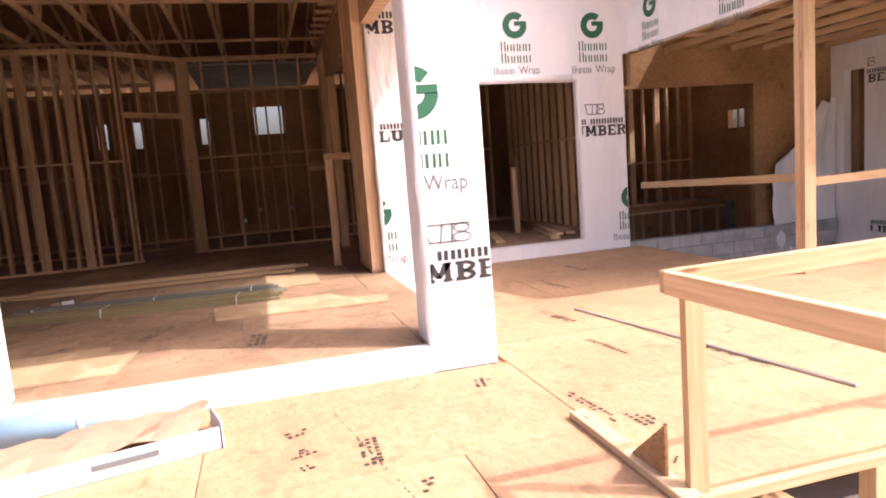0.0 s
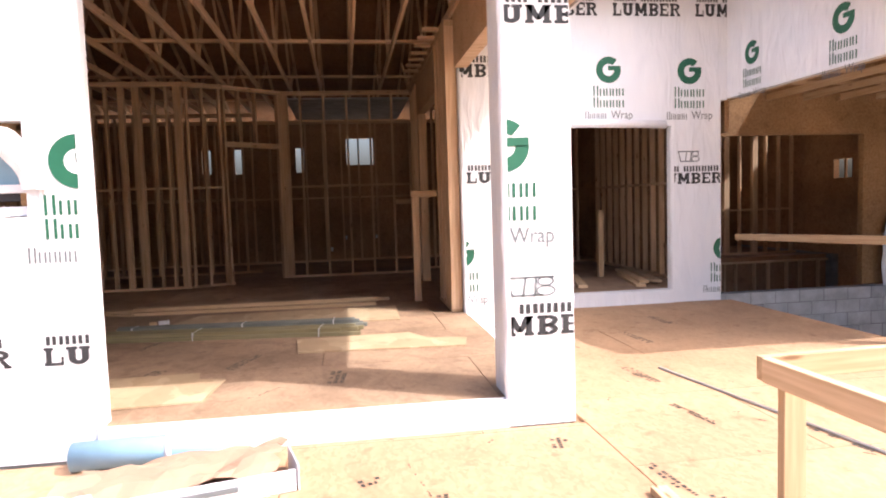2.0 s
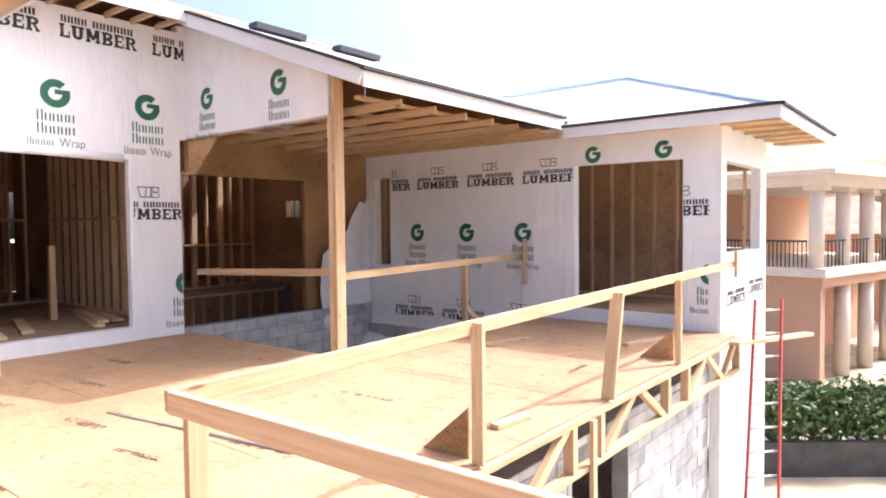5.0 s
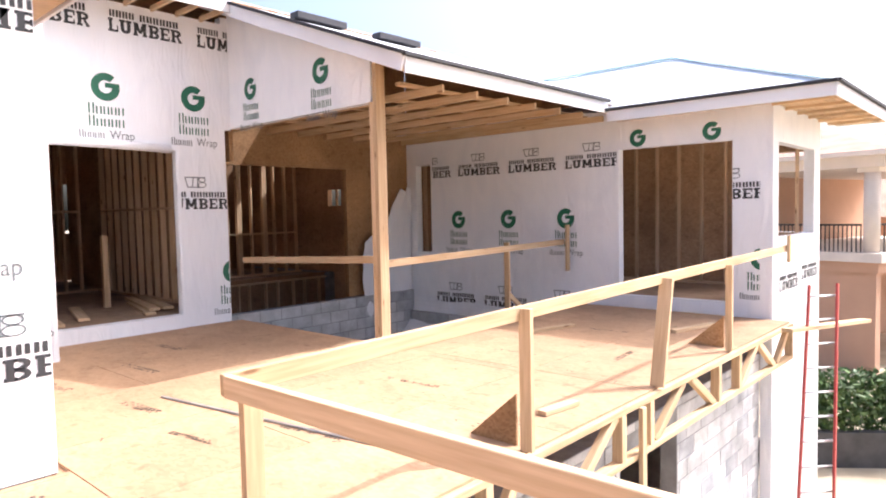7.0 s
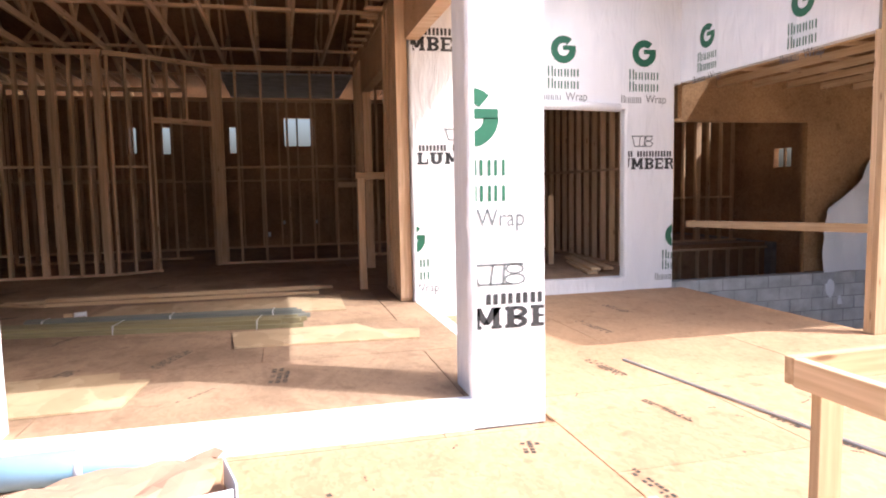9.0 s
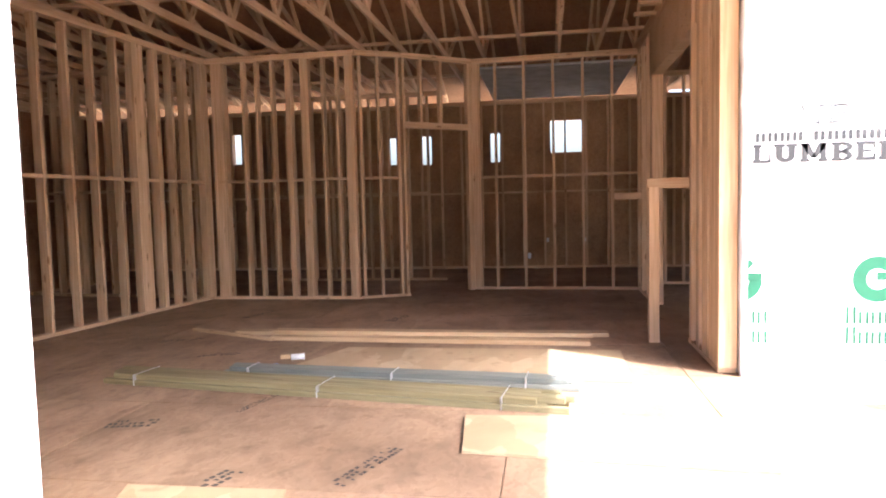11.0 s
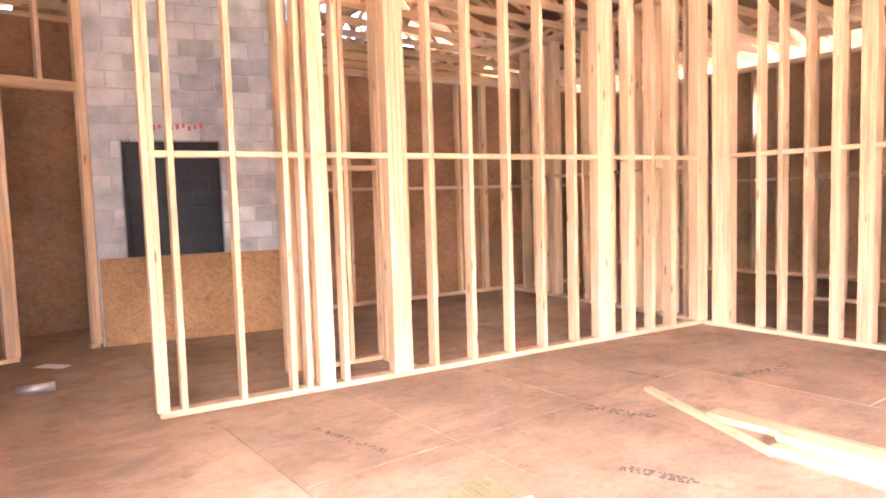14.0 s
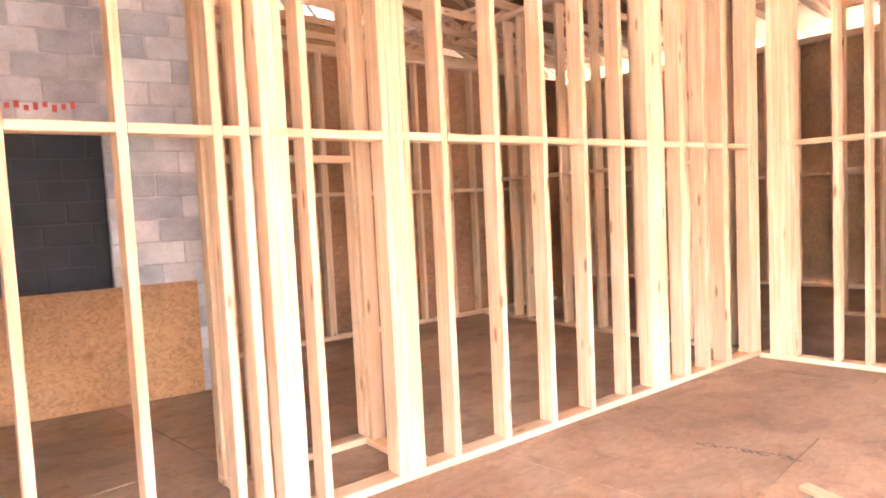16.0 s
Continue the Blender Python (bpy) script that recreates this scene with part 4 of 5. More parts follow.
def lumber_mark(pl, x0, z0, w, h, icon=True):
    """The black word with a line of small capitals and a boxed emblem above it."""
    bm = bmesh.new()
    bm.from_mesh(WORD)
    for v in bm.verts:
        v.co = Vector((x0 + v.co.x * w, z0 + v.co.y * h, 0))
    pl.put("lumber_word", bm, BLACK_INK)
    bm = bmesh.new()
    blocks(bm, x0 + w * 0.02, x0 + w * 0.36, z0 + h * 1.12, z0 + h * 1.62, 4, True)
    blocks(bm, x0 + w * 0.42, x0 + w * 0.98, z0 + h * 1.12, z0 + h * 1.62, 6, True)
    pl.put("black_line", bm, BLACK_INK)
    if icon:
        bm = bmesh.new()
        a, b, e = x0 + w * 0.33, x0 + w * 0.66, h * 0.10
        zz, top = z0 + h * 2.0, z0 + h * 3.0
        rect(bm, a + w * 0.04, zz, b - w * 0.08, zz + e)
        rect(bm, a, top - e, b, top)
        for p, q in ((a, a + w * 0.04), (a + w * 0.13, a + w * 0.11), (a + w * 0.20, a + w * 0.19)):
            quad(bm, [(q, zz), (q + e, zz), (p + e, top), (p, top)])
        arc(bm, b - w * 0.06, zz + h * 0.74, w * 0.06, h * 0.26, e, 0, 360, 10)
        arc(bm, b - w * 0.06, zz + h * 0.26, w * 0.07, h * 0.28, e, 0, 360, 10)
        pl.put("black_emblem", bm, GREY_INK)


col = Plane(pillar, (0, 4.62, 0), (1, 0, 0), 1.735, 2.185)
logo(col, 1.74, 1.66, 0.34)
lumber_mark(col, 1.40, 0.42, 1.0, 0.13)
lumber_mark(col, 1.60, 2.43, 0.92, 0.115, False)
jog = Plane(wall_jog, (0, 8.05, 0), (1, 0, 0), 2.08, 3.29)
lumber_mark(jog, 2.13, 1.52, 0.95, 0.13)
lumber_mark(jog, 1.75, 2.74, 0.95, 0.15, False)
logo(jog, 2.04, 0.70, 0.32)
logo(jog, 2.95, 0.70, 0.32)
ter = Plane(wall_terrace, (0, 9.0, 0), (1, 0, 0), 3.31, 5.99)
logo(ter, 4.28, 3.01, 0.35)
logo(ter, 5.44, 2.99, 0.35)
for x in (3.17, 4.35, 5.53):
    lumber_mark(ter, x, 3.72, 0.95, 0.17, False)
ter2 = Plane(wall_terrace, (0, 9.0, 0), (1, 0, 0), 5.185, 5.89)
lumber_mark(ter2, 4.95, 1.46, 0.95, 0.15)
logo(ter2, 5.95, 0.55, 0.33)
bem = Plane(wrap_beam, (6.0, 0, 0), (0, -1, 0), -8.99, -5.96)
logo(bem, -8.44, 3.12, 0.30)
logo(bem, -6.86, 3.12, 0.32)
lef = Plane(wall_front, (0, 4.65, 0), (1, 0, 0), -6.4, -0.805)
logo(lef, -0.83, 1.62, 0.32)
for x in (-3.2, -2.14, -1.09):
    lumber_mark(lef, x, 0.41, 0.86, 0.11, False)
for x in (-2.2, -3.4):
    logo(lef, x, 2.9, 0.32)
win = Plane(wall_wing, (10.3, 0, 0), (0, -1, 0), -9.0, -5.1)
for y in (9.5, 8.34, 7.17, 6.02):
    lumber_mark(win, -y, 2.01, 0.97, 0.13)
for y in (8.35, 7.19, 6.02):
    logo(win, -y, 1.2, 0.33)
for y in (10.1, 8.94, 7.76, 6.59):
    lumber_mark(win, -y, -0.42, 0.97, 0.14)
win2 = Plane(wall_wing, (10.3, 0, 0), (0, -1, 0), -5.05, -2.64)
logo(win2, -3.65, 2.40, 0.26, False)
logo(win2, -4.75, 2.40, 0.26, False)
win3 = Plane(wall_wing, (10.3, 0, 0), (0, -1, 0), -3.36, -3.01)
lumber_mark(win3, -3.9, 1.44, 0.95, 0.14)
logo(win3, -2.98, 0.62, 0.30)
wend = Plane(wall_wing_end, (0, 2.85, 0), (1, 0, 0), 10.31, 12.84)
lumber_mark(wend, 10.6, 0.15, 0.95, 0.13, False)
lumber_mark(wend, 11.75, 0.22, 0.95, 0.13, False)

# ragged wrap edges standing off the openings
def ragged_edge(parent, x, y, z0, z1, side, seed):
    """A narrow turned-over strip of wrap down an upright edge, uneven along its length."""
    bm = bmesh.new()
    n = int((z1 - z0) / 0.04)
    rows = []
    for i in range(n + 1):
        z = z0 + (z1 - z0) * i / n
        a = 0.010 + 0.026 * abs(noise.noise((z * 2.3, seed, 0))) + 0.008 * noise.noise((z * 11, seed, 3))
        b = 0.016 * noise.noise((z * 3.1, seed, 7))
        rows.append([bm.verts.new(p) for p in ((x - side * 0.03, y - 0.006, z), (x + side * a, y - 0.012 + b * 0.5, z), (x + side * a * 0.7, y + 0.06 + b, z), (x - side * 0.004, y + 0.10, z))])
    for p, q in zip(rows, rows[1:]):
        for k in range(3):
            bm.faces.new((p[k], p[k + 1], q[k + 1], q[k]))
    ob = part("turned_edge", bm, WRAP, parent)
    for f in ob.data.polygons:
        f.use_smooth = True


ragged_edge(pillar, 1.73, 4.62, DZ + 0.1, 3.3, -1, 1.0)
ragged_edge(wall_jog, 2.07, 8.05, 0.0, 2.8, -1, 2.0)
ragged_edge(wall_front, -0.80, 4.65, 0.0, 2.75, 1, 3.0)
ragged_edge(wall_terrace, 5.18, 9.0, 0.0, 2.25, -1, 4.0)
ragged_edge(wall_terrace, 3.49, 9.0, 0.0, 2.25, 1, 5.0)

# loose wrap on the wing corner, a drape with folds
bm = bmesh.new()
NX, NZ = 32, 48
grid = []
for j in range(NZ + 1):
    row = []
    f = j / NZ
    for i in range(NX + 1):
        g = i / NX
        left = 9.0 - 0.25 * math.sin(f * 5) * f + (0.75 * max(0, f - 0.62) / 0.38)
        x = left + g * (10.28 - left)
        z = -0.75 + f * 2.62 - 0.10 * (1 - g) * f + 0.03 * math.sin(g * 11)
        y = 9.64 - 0.05 * math.sin(g * 9 + f * 4) * (1 - g * 0.6) - 0.14 * math.exp(-((f - 0.78) / 0.08) ** 2) * (1 - g)
        crease = noise.noise((g * 4.0, f * 7.0, 1.5))
        row.append(bm.verts.new((x + 0.05 * noise.noise((g * 3.0, f * 6.0, 5.0)) * (1 - g), y - 0.05 - 0.06 * abs(crease) * (1 - 0.6 * g), z + 0.03 * crease)))
    grid.append(row)
for j in range(NZ):
    for i in range(NX):
        bm.faces.new((grid[j][i], grid[j][i + 1], grid[j + 1][i + 1], grid[j + 1][i]))
drape = tagged(part("loose_wrap", bm, WRAP), "loose white house wrap hanging in folds at the corner", "house wrap")
for p_ in drape.data.polygons:
    p_.use_smooth = True
bm = bmesh.new()
grid = [[bm.verts.new((10.27 - 0.02 * math.sin(i * 1.7) - 0.35 * (1 - j / 8) ** 2, 9.6 - i * 0.2, -1.0 + j * 0.08 + 0.02 * math.sin(i))) for i in range(24)] for j in range(9)]
for j in range(8):
    for i in range(23):
        bm.faces.new((grid[j][i], grid[j + 1][i], grid[j + 1][i + 1], grid[j][i + 1]))
tagged(part("wrap_skirt", bm, WRAP), "loose lower edge of white house wrap", "house wrap")

# torn hole in the front wrap with a window unit behind it
wu = hub("window_unit", "white window unit with blue film in a rough opening", "window", at=(-1.5, 4.74, 1.3))
bar(wu, "frame", (-1.5, 4.75, 1.335), (0.78, 0.06, 0.06), FASCIA)
bar(wu, "frame", (-1.5, 4.75, 1.47), (0.78, 0.05, 0.05), FASCIA)
# Black bar stands in for the shade between the two frame bars.
bar(wu, "shadow_gap", (-1.5, 4.77, 1.42), (0.78, 0.03, 0.05), FELT)
bar(wu, "pane", (-1.5, 4.78, 1.66), (0.78, 0.01, 0.34), BLUE_FILM)
bar(wu, "board", (-1.16, 4.76, 1.58), (0.07, 0.04, 0.54), OSB)
bar(wu, "board", (-1.5, 4.76, 1.835), (0.76, 0.04, 0.045), OSB)

# torn flap of wrap curling over the window unit
bm = bmesh.new()
grid = []
for i in range(19):
    a_ = radians(i * 5.0)
    row = []
    for j in range(7):
        f = j / 6
        rad = 0.30 + 0.16 * f
        row.append(bm.verts.new((-1.56 + 0.42 * math.sin(a_) * (rad + 0.14) / 0.44, 4.635 - 0.03 * math.sin(f * 3.1) - 0.012 * noise.noise((i * 0.5, j * 0.6, 4)), 1.46 + math.cos(a_) * (rad + 0.04 * noise.noise((i * 0.4, 0, j * 0.3))))))
    grid.append(row)
for i in range(18):
    for j in range(6):
        bm.faces.new((grid[i][j], grid[i + 1][j], grid[i + 1][j + 1], grid[i][j + 1]))
torn = tagged(part("torn_flap", bm, WRAP), "torn white house wrap curling round the window opening", "house wrap")
for p_ in torn.data.polygons:
    p_.use_smooth = True

# ---- stamped marks on the boards ----
rnd = random.Random(11)


def stamp(parent, x, y, z, long, wide, turn, mat=STAMP_INK, rows=3):
    bm = bmesh.new()
    m = pose(x, y, z + 0.0025, 0, 0, turn)
    for r in range(rows):
        s = -long / 2
        while s < long / 2:
            e = rnd.uniform(0.01, 0.035)
            if rnd.random() < 0.7:
                w0 = -wide / 2 + wide * r / rows
                vs = [bm.verts.new(m @ Vector((a, b, 0))) for a, b in ((s, w0), (s + e, w0), (s + e, w0 + wide / rows * 0.65), (s, w0 + wide / rows * 0.65))]
                bm.faces.new(vs)
            s += e + rnd.uniform(0.005, 0.02)
    if bm.faces:
        ob = part("stamp_mark", bm, mat, parent)
        ob.location = -parent.location
    else:
        bm.free()


deck = bpy.data.objects["deck_floor"]
for x, y, l, w, t, r in [(0.78, 3.95, 0.10, 0.10, 20, 2), (0.80, 3.68, 0.14, 0.10, 20, 3), (0.81, 3.50, 0.05, 0.07, 20, 2), (1.12, 3.55, 0.32, 0.11, 88, 3), (1.30, 3.1, 0.1, 0.12, 20, 3),
                         (1.95, 4.25, 0.14, 0.12, 80, 3), (2.35, 3.6, 0.5, 0.07, 95, 2), (2.5, 3.3, 0.2, 0.12, 95, 3), (3.0, 4.6, 0.5, 0.06, 100, 2), (3.6, 4.0, 0.55, 0.09, 100, 2), (2.9, 6.9, 0.5, 0.1, 95, 3),
                         (3.7, 7.0, 0.6, 0.1, 95, 2), (4.4, 7.8, 0.5, 0.12, 95, 3), (3.1, 5.6, 0.5, 0.1, 95, 3), (5.0, 4.4, 0.6, 0.06, 95, 2), (4.6, 3.2, 0.4, 0.08, 5, 2), (7.1, 3.4, 0.5, 0.08, 5, 2),
                         (6.6, 4.4, 0.5, 0.06, 95, 2), (8.3, 4.2, 0.5, 0.07, 95, 2), (9.0, 3.6, 0.4, 0.07, 95, 2), (-0.2, 2.6, 0.3, 0.1, 95, 3), (1.4, 2.0, 0.3, 0.1, 95, 3), (0.2, 1.2, 0.4, 0.08, 95, 2)]:
    stamp(deck, x, y, DZ, l, w, t, rows=r)
for i in range(26):
    stamp(deck, 1.02 + 0.012 * i - 0.002 * i, 4.1 - i * 0.055, DZ, 0.03, 0.012, 95, rows=1)
for i in range(60):
    stamp(deck, rnd.uniform(0, 9.5), rnd.uniform(2.8, 5.9), DZ, rnd.uniform(0.03, 0.09), 0.02, rnd.uniform(0, 180), rows=1)
flo = bpy.data.objects["floor"]
for x, y, l, w, t in [(-0.9, 5.9, 0.35, 0.12, 70), (-0.2, 6.2, 0.5, 0.1, 70), (-2.2, 8.5, 0.35, 0.08, 20), (-2.9, 9.1, 0.4, 0.1, 20), (-1.0, 10.4, 0.4, 0.14, 70), (0.3, 10.6, 0.5, 0.06, 10), (-3.4, 9.9, 0.5, 0.05, 10),
                      (-2.8, 10.6, 0.5, 0.08, 75), (-3.6, 7.6, 0.6, 0.05, 12), (-3.0, 6.9, 0.5, 0.05, 12), (-1.8, 6.7, 0.3, 0.15, 12), (-2.4, 6.2, 0.5, 0.06, 12), (-1.2, 7.2, 0.5, 0.06, 75), (0.6, 5.5, 0.35, 0.14, 85), (0.1, 5.2, 0.3, 0.03, 50)]:
    stamp(flo, x, y, 0, l, w, t, rows=3)

# ---- clutter ----
def tube(name, a, b, r, mat, parent=None, seg=20):
    bm = bmesh.new()
    a, b = Vector(a), Vector(b)
    m = (b - a).to_track_quat("Z", "Y").to_matrix().to_4x4()
    m.translation = (a + b) / 2
    bmesh.ops.create_cone(bm, cap_ends=True, segments=seg, radius1=r, radius2=r, depth=(b - a).length, matrix=m)
    for f in bm.faces:
        f.smooth = len(f.verts) == 4
    ob = part(name, bm, mat, parent)
    if parent:
        ob.location = -parent.location
    return ob


roll = hub("film_roll", "roll of blue film with a white band on the deck", "roll", at=(-0.4, 4.5, DZ))
tube("film", (-0.9, 4.47, DZ + 0.085), (0.06, 4.50, DZ + 0.085), 0.085, BLUE_FILM, roll)
tube("band", (-0.38, 4.487, DZ + 0.085), (-0.34, 4.488, DZ + 0.085), 0.089, FASCIA, roll)
tube("core", (0.055, 4.5, DZ + 0.085), (0.075, 4.5, DZ + 0.085), 0.075, FASCIA, roll)
ctn = hub("torn_carton", "long torn carton with paper hanging out on the deck", "carton", at=(-0.2, 3.95, DZ))
bar(ctn, "base", (-0.24, 3.93, DZ + 0.006), (1.25, 0.34, 0.008), CARTON, 14)
bar(ctn, "side", (-0.20, 3.77, DZ + 0.06), (1.25, 0.008, 0.12), FASCIA, 14)
bar(ctn, "end", (0.38, 4.09, DZ + 0.07), (0.008, 0.34, 0.14), FASCIA, 14)
bar(ctn, "print", (-0.02, 3.81, DZ + 0.07), (0.3, 0.012, 0.03), GREY_INK, 14)
bm = bmesh.new()
grid = [[bm.verts.new((-0.75 + i * 0.075 + 0.03 * math.sin(j * 2.1), 3.70 + j * 0.068 + i * 0.018 + 0.02 * math.sin(i * 1.9), DZ + 0.10 + 0.06 * noise.noise((i * 0.35, j * 0.45, 2)) + 0.04 * math.sin(j * 0.5))) for j in range(9)] for i in range(15)]
for i in range(14):
    for j in range(8):
        bm.faces.new((grid[i][j], grid[i + 1][j], grid[i + 1][j + 1], grid[i][j + 1]))
pp = part("paper", bm, CARTON, ctn, "crumpled brown paper")
pp.location = -ctn.location
film = hub("film_heap", "crumpled clear and blue plastic film on the deck", "plastic film", at=(-0.95, 3.7, DZ))
for k, (cx, cy, mat) in enumerate(((-0.72, 3.72, BLUE_FILM), (-1.05, 3.75, PLASTIC), (-1.15, 3.35, FELT))):
    bm = bmesh.new()
    bmesh.ops.create_icosphere(bm, subdivisions=4, radius=1)
    for v in bm.verts:
        q_ = 1 + 0.45 * noise.noise(v.co * 2.2 + Vector((k * 7, 0, 0)))
        v.co = Vector((cx + v.co.x * 0.26 * q_, cy + v.co.y * 0.2 * q_, DZ + max(0.0, 0.02 + v.co.z * 0.11 * q_)))
    ob = part("sheet", bm, mat, film)
    ob.location = -film.location
cleat = hub("floor_cleat", "pine board nailed flat on the deck at the rail post", "lumber", at=(2.2, 3.0, DZ))
lumber(cleat, "board", (2.22, 3.5, DZ + 0.02), (2.20, 2.5, DZ + 0.02), 0.038, 0.089, PINE_OUT)
for x in (4.25, 8.07):
    br = hub("post_gusset", "triangular strand board brace at a rail post", "brace", group="post braces", at=(x, 2.8, DZ))
    bm = bmesh.new()
    v0 = [bm.verts.new(p) for p in [(x + 0.03, 2.73, DZ), (x + 0.03, 3.12, DZ), (x + 0.03, 2.73, DZ + 0.34), (x + 0.045, 2.73, DZ), (x + 0.045, 3.12, DZ), (x + 0.045, 2.73, DZ + 0.34)]]
    for f in ((0, 1, 2), (5, 4, 3), (0, 3, 4, 1), (1, 4, 5, 2), (2, 5, 3, 0)):
        bm.faces.new([v0[i] for i in f])
    part("board", bm, OSB, br).location = -br.location
br = hub("post_gusset", "triangular strand board brace at the corner post", "brace", group="post braces", at=(2.2, 2.8, DZ))
bm = bmesh.new()
v0 = [bm.verts.new(p) for p in [(2.20, 2.68, DZ), (2.20, 2.98, DZ), (2.20, 2.68, DZ + 0.26), (2.215, 2.68, DZ), (2.215, 2.98, DZ), (2.215, 2.68, DZ + 0.26)]]
for f in ((0, 1, 2), (5, 4, 3), (0, 3, 4, 1), (1, 4, 5, 2), (2, 5, 3, 0)):
    bm.faces.new([v0[i] for i in f])
part("board", bm, OSB, br).location = -br.location
rod = hub("steel_strip", "thin dark strip lying across the deck", "strip", at=(3.6, 4.6, DZ))
lumber(rod, "strip", (3.35, 5.75, DZ + 0.008), (3.75, 3.2, DZ + 0.008), 0.012, 0.03, TIN)
for a_, b_ in (((7.6, 4.9), (8.3, 4.7)), ((8.6, 3.5), (9.4, 3.3)), ((4.9, 2.95), (5.3, 2.9))):
    ob = hub("scrap_board", "short pine offcut lying on the deck", "lumber", group="deck offcuts", at=(*a_, DZ))
    lumber(ob, "board", (*a_, DZ + 0.02), (*b_, DZ + 0.02), 0.038, 0.089, PINE_OUT)

pack = hub("blue_packet", "small blue packet on the subfloor", "packet", at=(-1.53, 8.09, 0))
bar(pack, "wrapper", (-1.53, 8.09, 0.012), (0.13, 0.075, 0.024), BLUE_PACK, 25, 0.008)
bar(pack, "label", (-1.525, 8.092, 0.0255), (0.05, 0.03, 0.002), FASCIA, 25, 0.0)
cup = hub("paper_cup", "small white paper cup lying on the subfloor", "cup", at=(-1.41, 8.36, 0))
tube("cup", (-1.45, 8.33, 0.030), (-1.35, 8.37, 0.030), 0.025, FASCIA, cup)
tube("rim", (-1.355, 8.368, 0.030), (-1.345, 8.372, 0.030), 0.029, FASCIA, cup)
scrap = hub("wood_scrap", "pine scrap beside the cup", "lumber", at=(-1.53, 8.40, 0))
bar(scrap, "block", (-1.53, 8.40, 0.018), (0.08, 0.045, 0.034), PINE_OUT, 20)
thin = hub("furring_strip", "thin pine strip lying on the subfloor", "lumber", at=(-2.9, 9.3, 0))
lumber(thin, "strip", (-3.05, 9.6, 0.015), (-1.95, 9.12, 0.015), 0.025, 0.06, PINE_OUT)
flashing = hub("metal_tube", "short bright metal tube on the subfloor", "tube", at=(-5.99, 6.3, 0))
tube("tube", (-6.0, 6.17, 0.035), (-5.98, 6.42, 0.035), 0.035, ALU, flashing)
paper = hub("white_scrap", "scrap of white wrap on the subfloor", "scrap", at=(-6.88, 6.5, 0))
bar(paper, "sheet", (-6.86, 6.5, 0.004), (0.28, 0.12, 0.004), FASCIA, 40, 0.001)
lean = hub("leaning_board", "pine boards leaning on the pantry wall", "lumber", at=(-6.5, 5.7, 0))
lumber(lean, "board", (-6.55, 5.75, 0.0), (-7.0, 5.42, 1.5), 0.09, 0.038)
lumber(lean, "board", (-6.35, 5.45, 0.02), (-7.0, 5.28, 1.2), 0.09, 0.038)
for x, y, z in ((0.712, 16.2, 0.55), (1.424, 16.2, 0.55), (0.440, 12.935, 0.5)):
    eb = hub("electrical_box", "small pale electrical box on a stud", "electrical box", group="electrical boxes", at=(x, y, z))
    bar(eb, "box", (x, y, z), (0.045, 0.05, 0.08), PLASTIC, 0, 0.006)
lst = hub("red_note", "red marker writing on the block wall", "writing", at=(CA.x, CA.y, 2.15))
for k in range(9):
    c_ = CA + osb * (0.75 + k * 0.055) + nn * 0.102
    bar(lst, "stroke", (c_.x, c_.y, 2.13 + 0.012 * (k % 3)), (0.03, 0.003, 0.05 - 0.012 * (k % 2)), RED_PAINT, math.degrees(math.atan2(osb.y, osb.x)), 0.0)
for k, (ya, yb, xx, zz) in enumerate([(9.3, 11.2, 3.7, 0.02), (9.6, 11.0, 4.1, 0.02), (9.4, 10.9, 4.9, 0.02), (9.5, 11.3, 5.2, 0.06), (9.5, 11.2, 5.0, 0.06)]):
    ob = hub("scrap_board", "pine board on the terrace room floor", "lumber", group="terrace room boards", at=(xx, ya, 0))
    lumber(ob, "board", (xx, ya, zz), (xx + 0.35, yb, zz), 0.038, 0.14, PINE_OUT)
ob = hub("short_post", "upright pine offcut in the terrace room", "lumber", at=(4.75, 10.6, 0))
upright(ob, 4.85, 10.8, 0.0, 1.1, 0.089, 0.089, 0, PINE_OUT, "post")
lumber(bpy.data.objects["wall_far_room"], "brace", (6.4, 13.32, 0.6), (7.5, 13.32, 2.3), 0.09, 0.038)

flap = hub("wrap_flap", "rolled house wrap flap over the terrace door", "house wrap", at=(4.3, 8.95, 2.3))
tube("roll", (3.5, 8.95, 2.31), (5.06, 8.95, 2.27), 0.055, WRAP, flap)

# ---- ladder and plank at the wing ----
lad = hub("extension_ladder", "red fibreglass ladder leaning on the wing wall", "ladder", at=(10.4, 2.3, GZ))
l0, l1, r0_, r1_ = Vector((9.3, 2.35, GZ)), Vector((10.35, 2.42, 0.3)), Vector((9.62, 1.98, GZ)), Vector((10.7, 2.17, 0.3))
lumber(lad, "rail", l0, l1, 0.03, 0.07, FIBREGLASS)
lumber(lad, "rail", r0_, r1_, 0.03, 0.07, FIBREGLASS)
for k in range(15):
    f = (k + 0.5) / 15
    tube("rung", l0.lerp(l1, f), r0_.lerp(r1_, f), 0.015, ALU, lad, 10)
pl_ = hub("scaffold_plank", "pine plank reaching past the wing corner", "plank", at=(10, 2.5, -0.3))
lumber(pl_, "board", (9.7, 2.52, DZ - 0.03), (12.3, 2.1, DZ - 0.22), 0.05, 0.14, PINE_OUT)
ft2 = hub("lower_studs", "pine stud wall below the deck", "stud wall", "structure", at=(5, 3.4, GZ))
for i in range(8):
    upright(ft2, 3.2 + i * 0.5, 3.6, GZ, DZ - 0.5, 0.038, 0.089, 0)

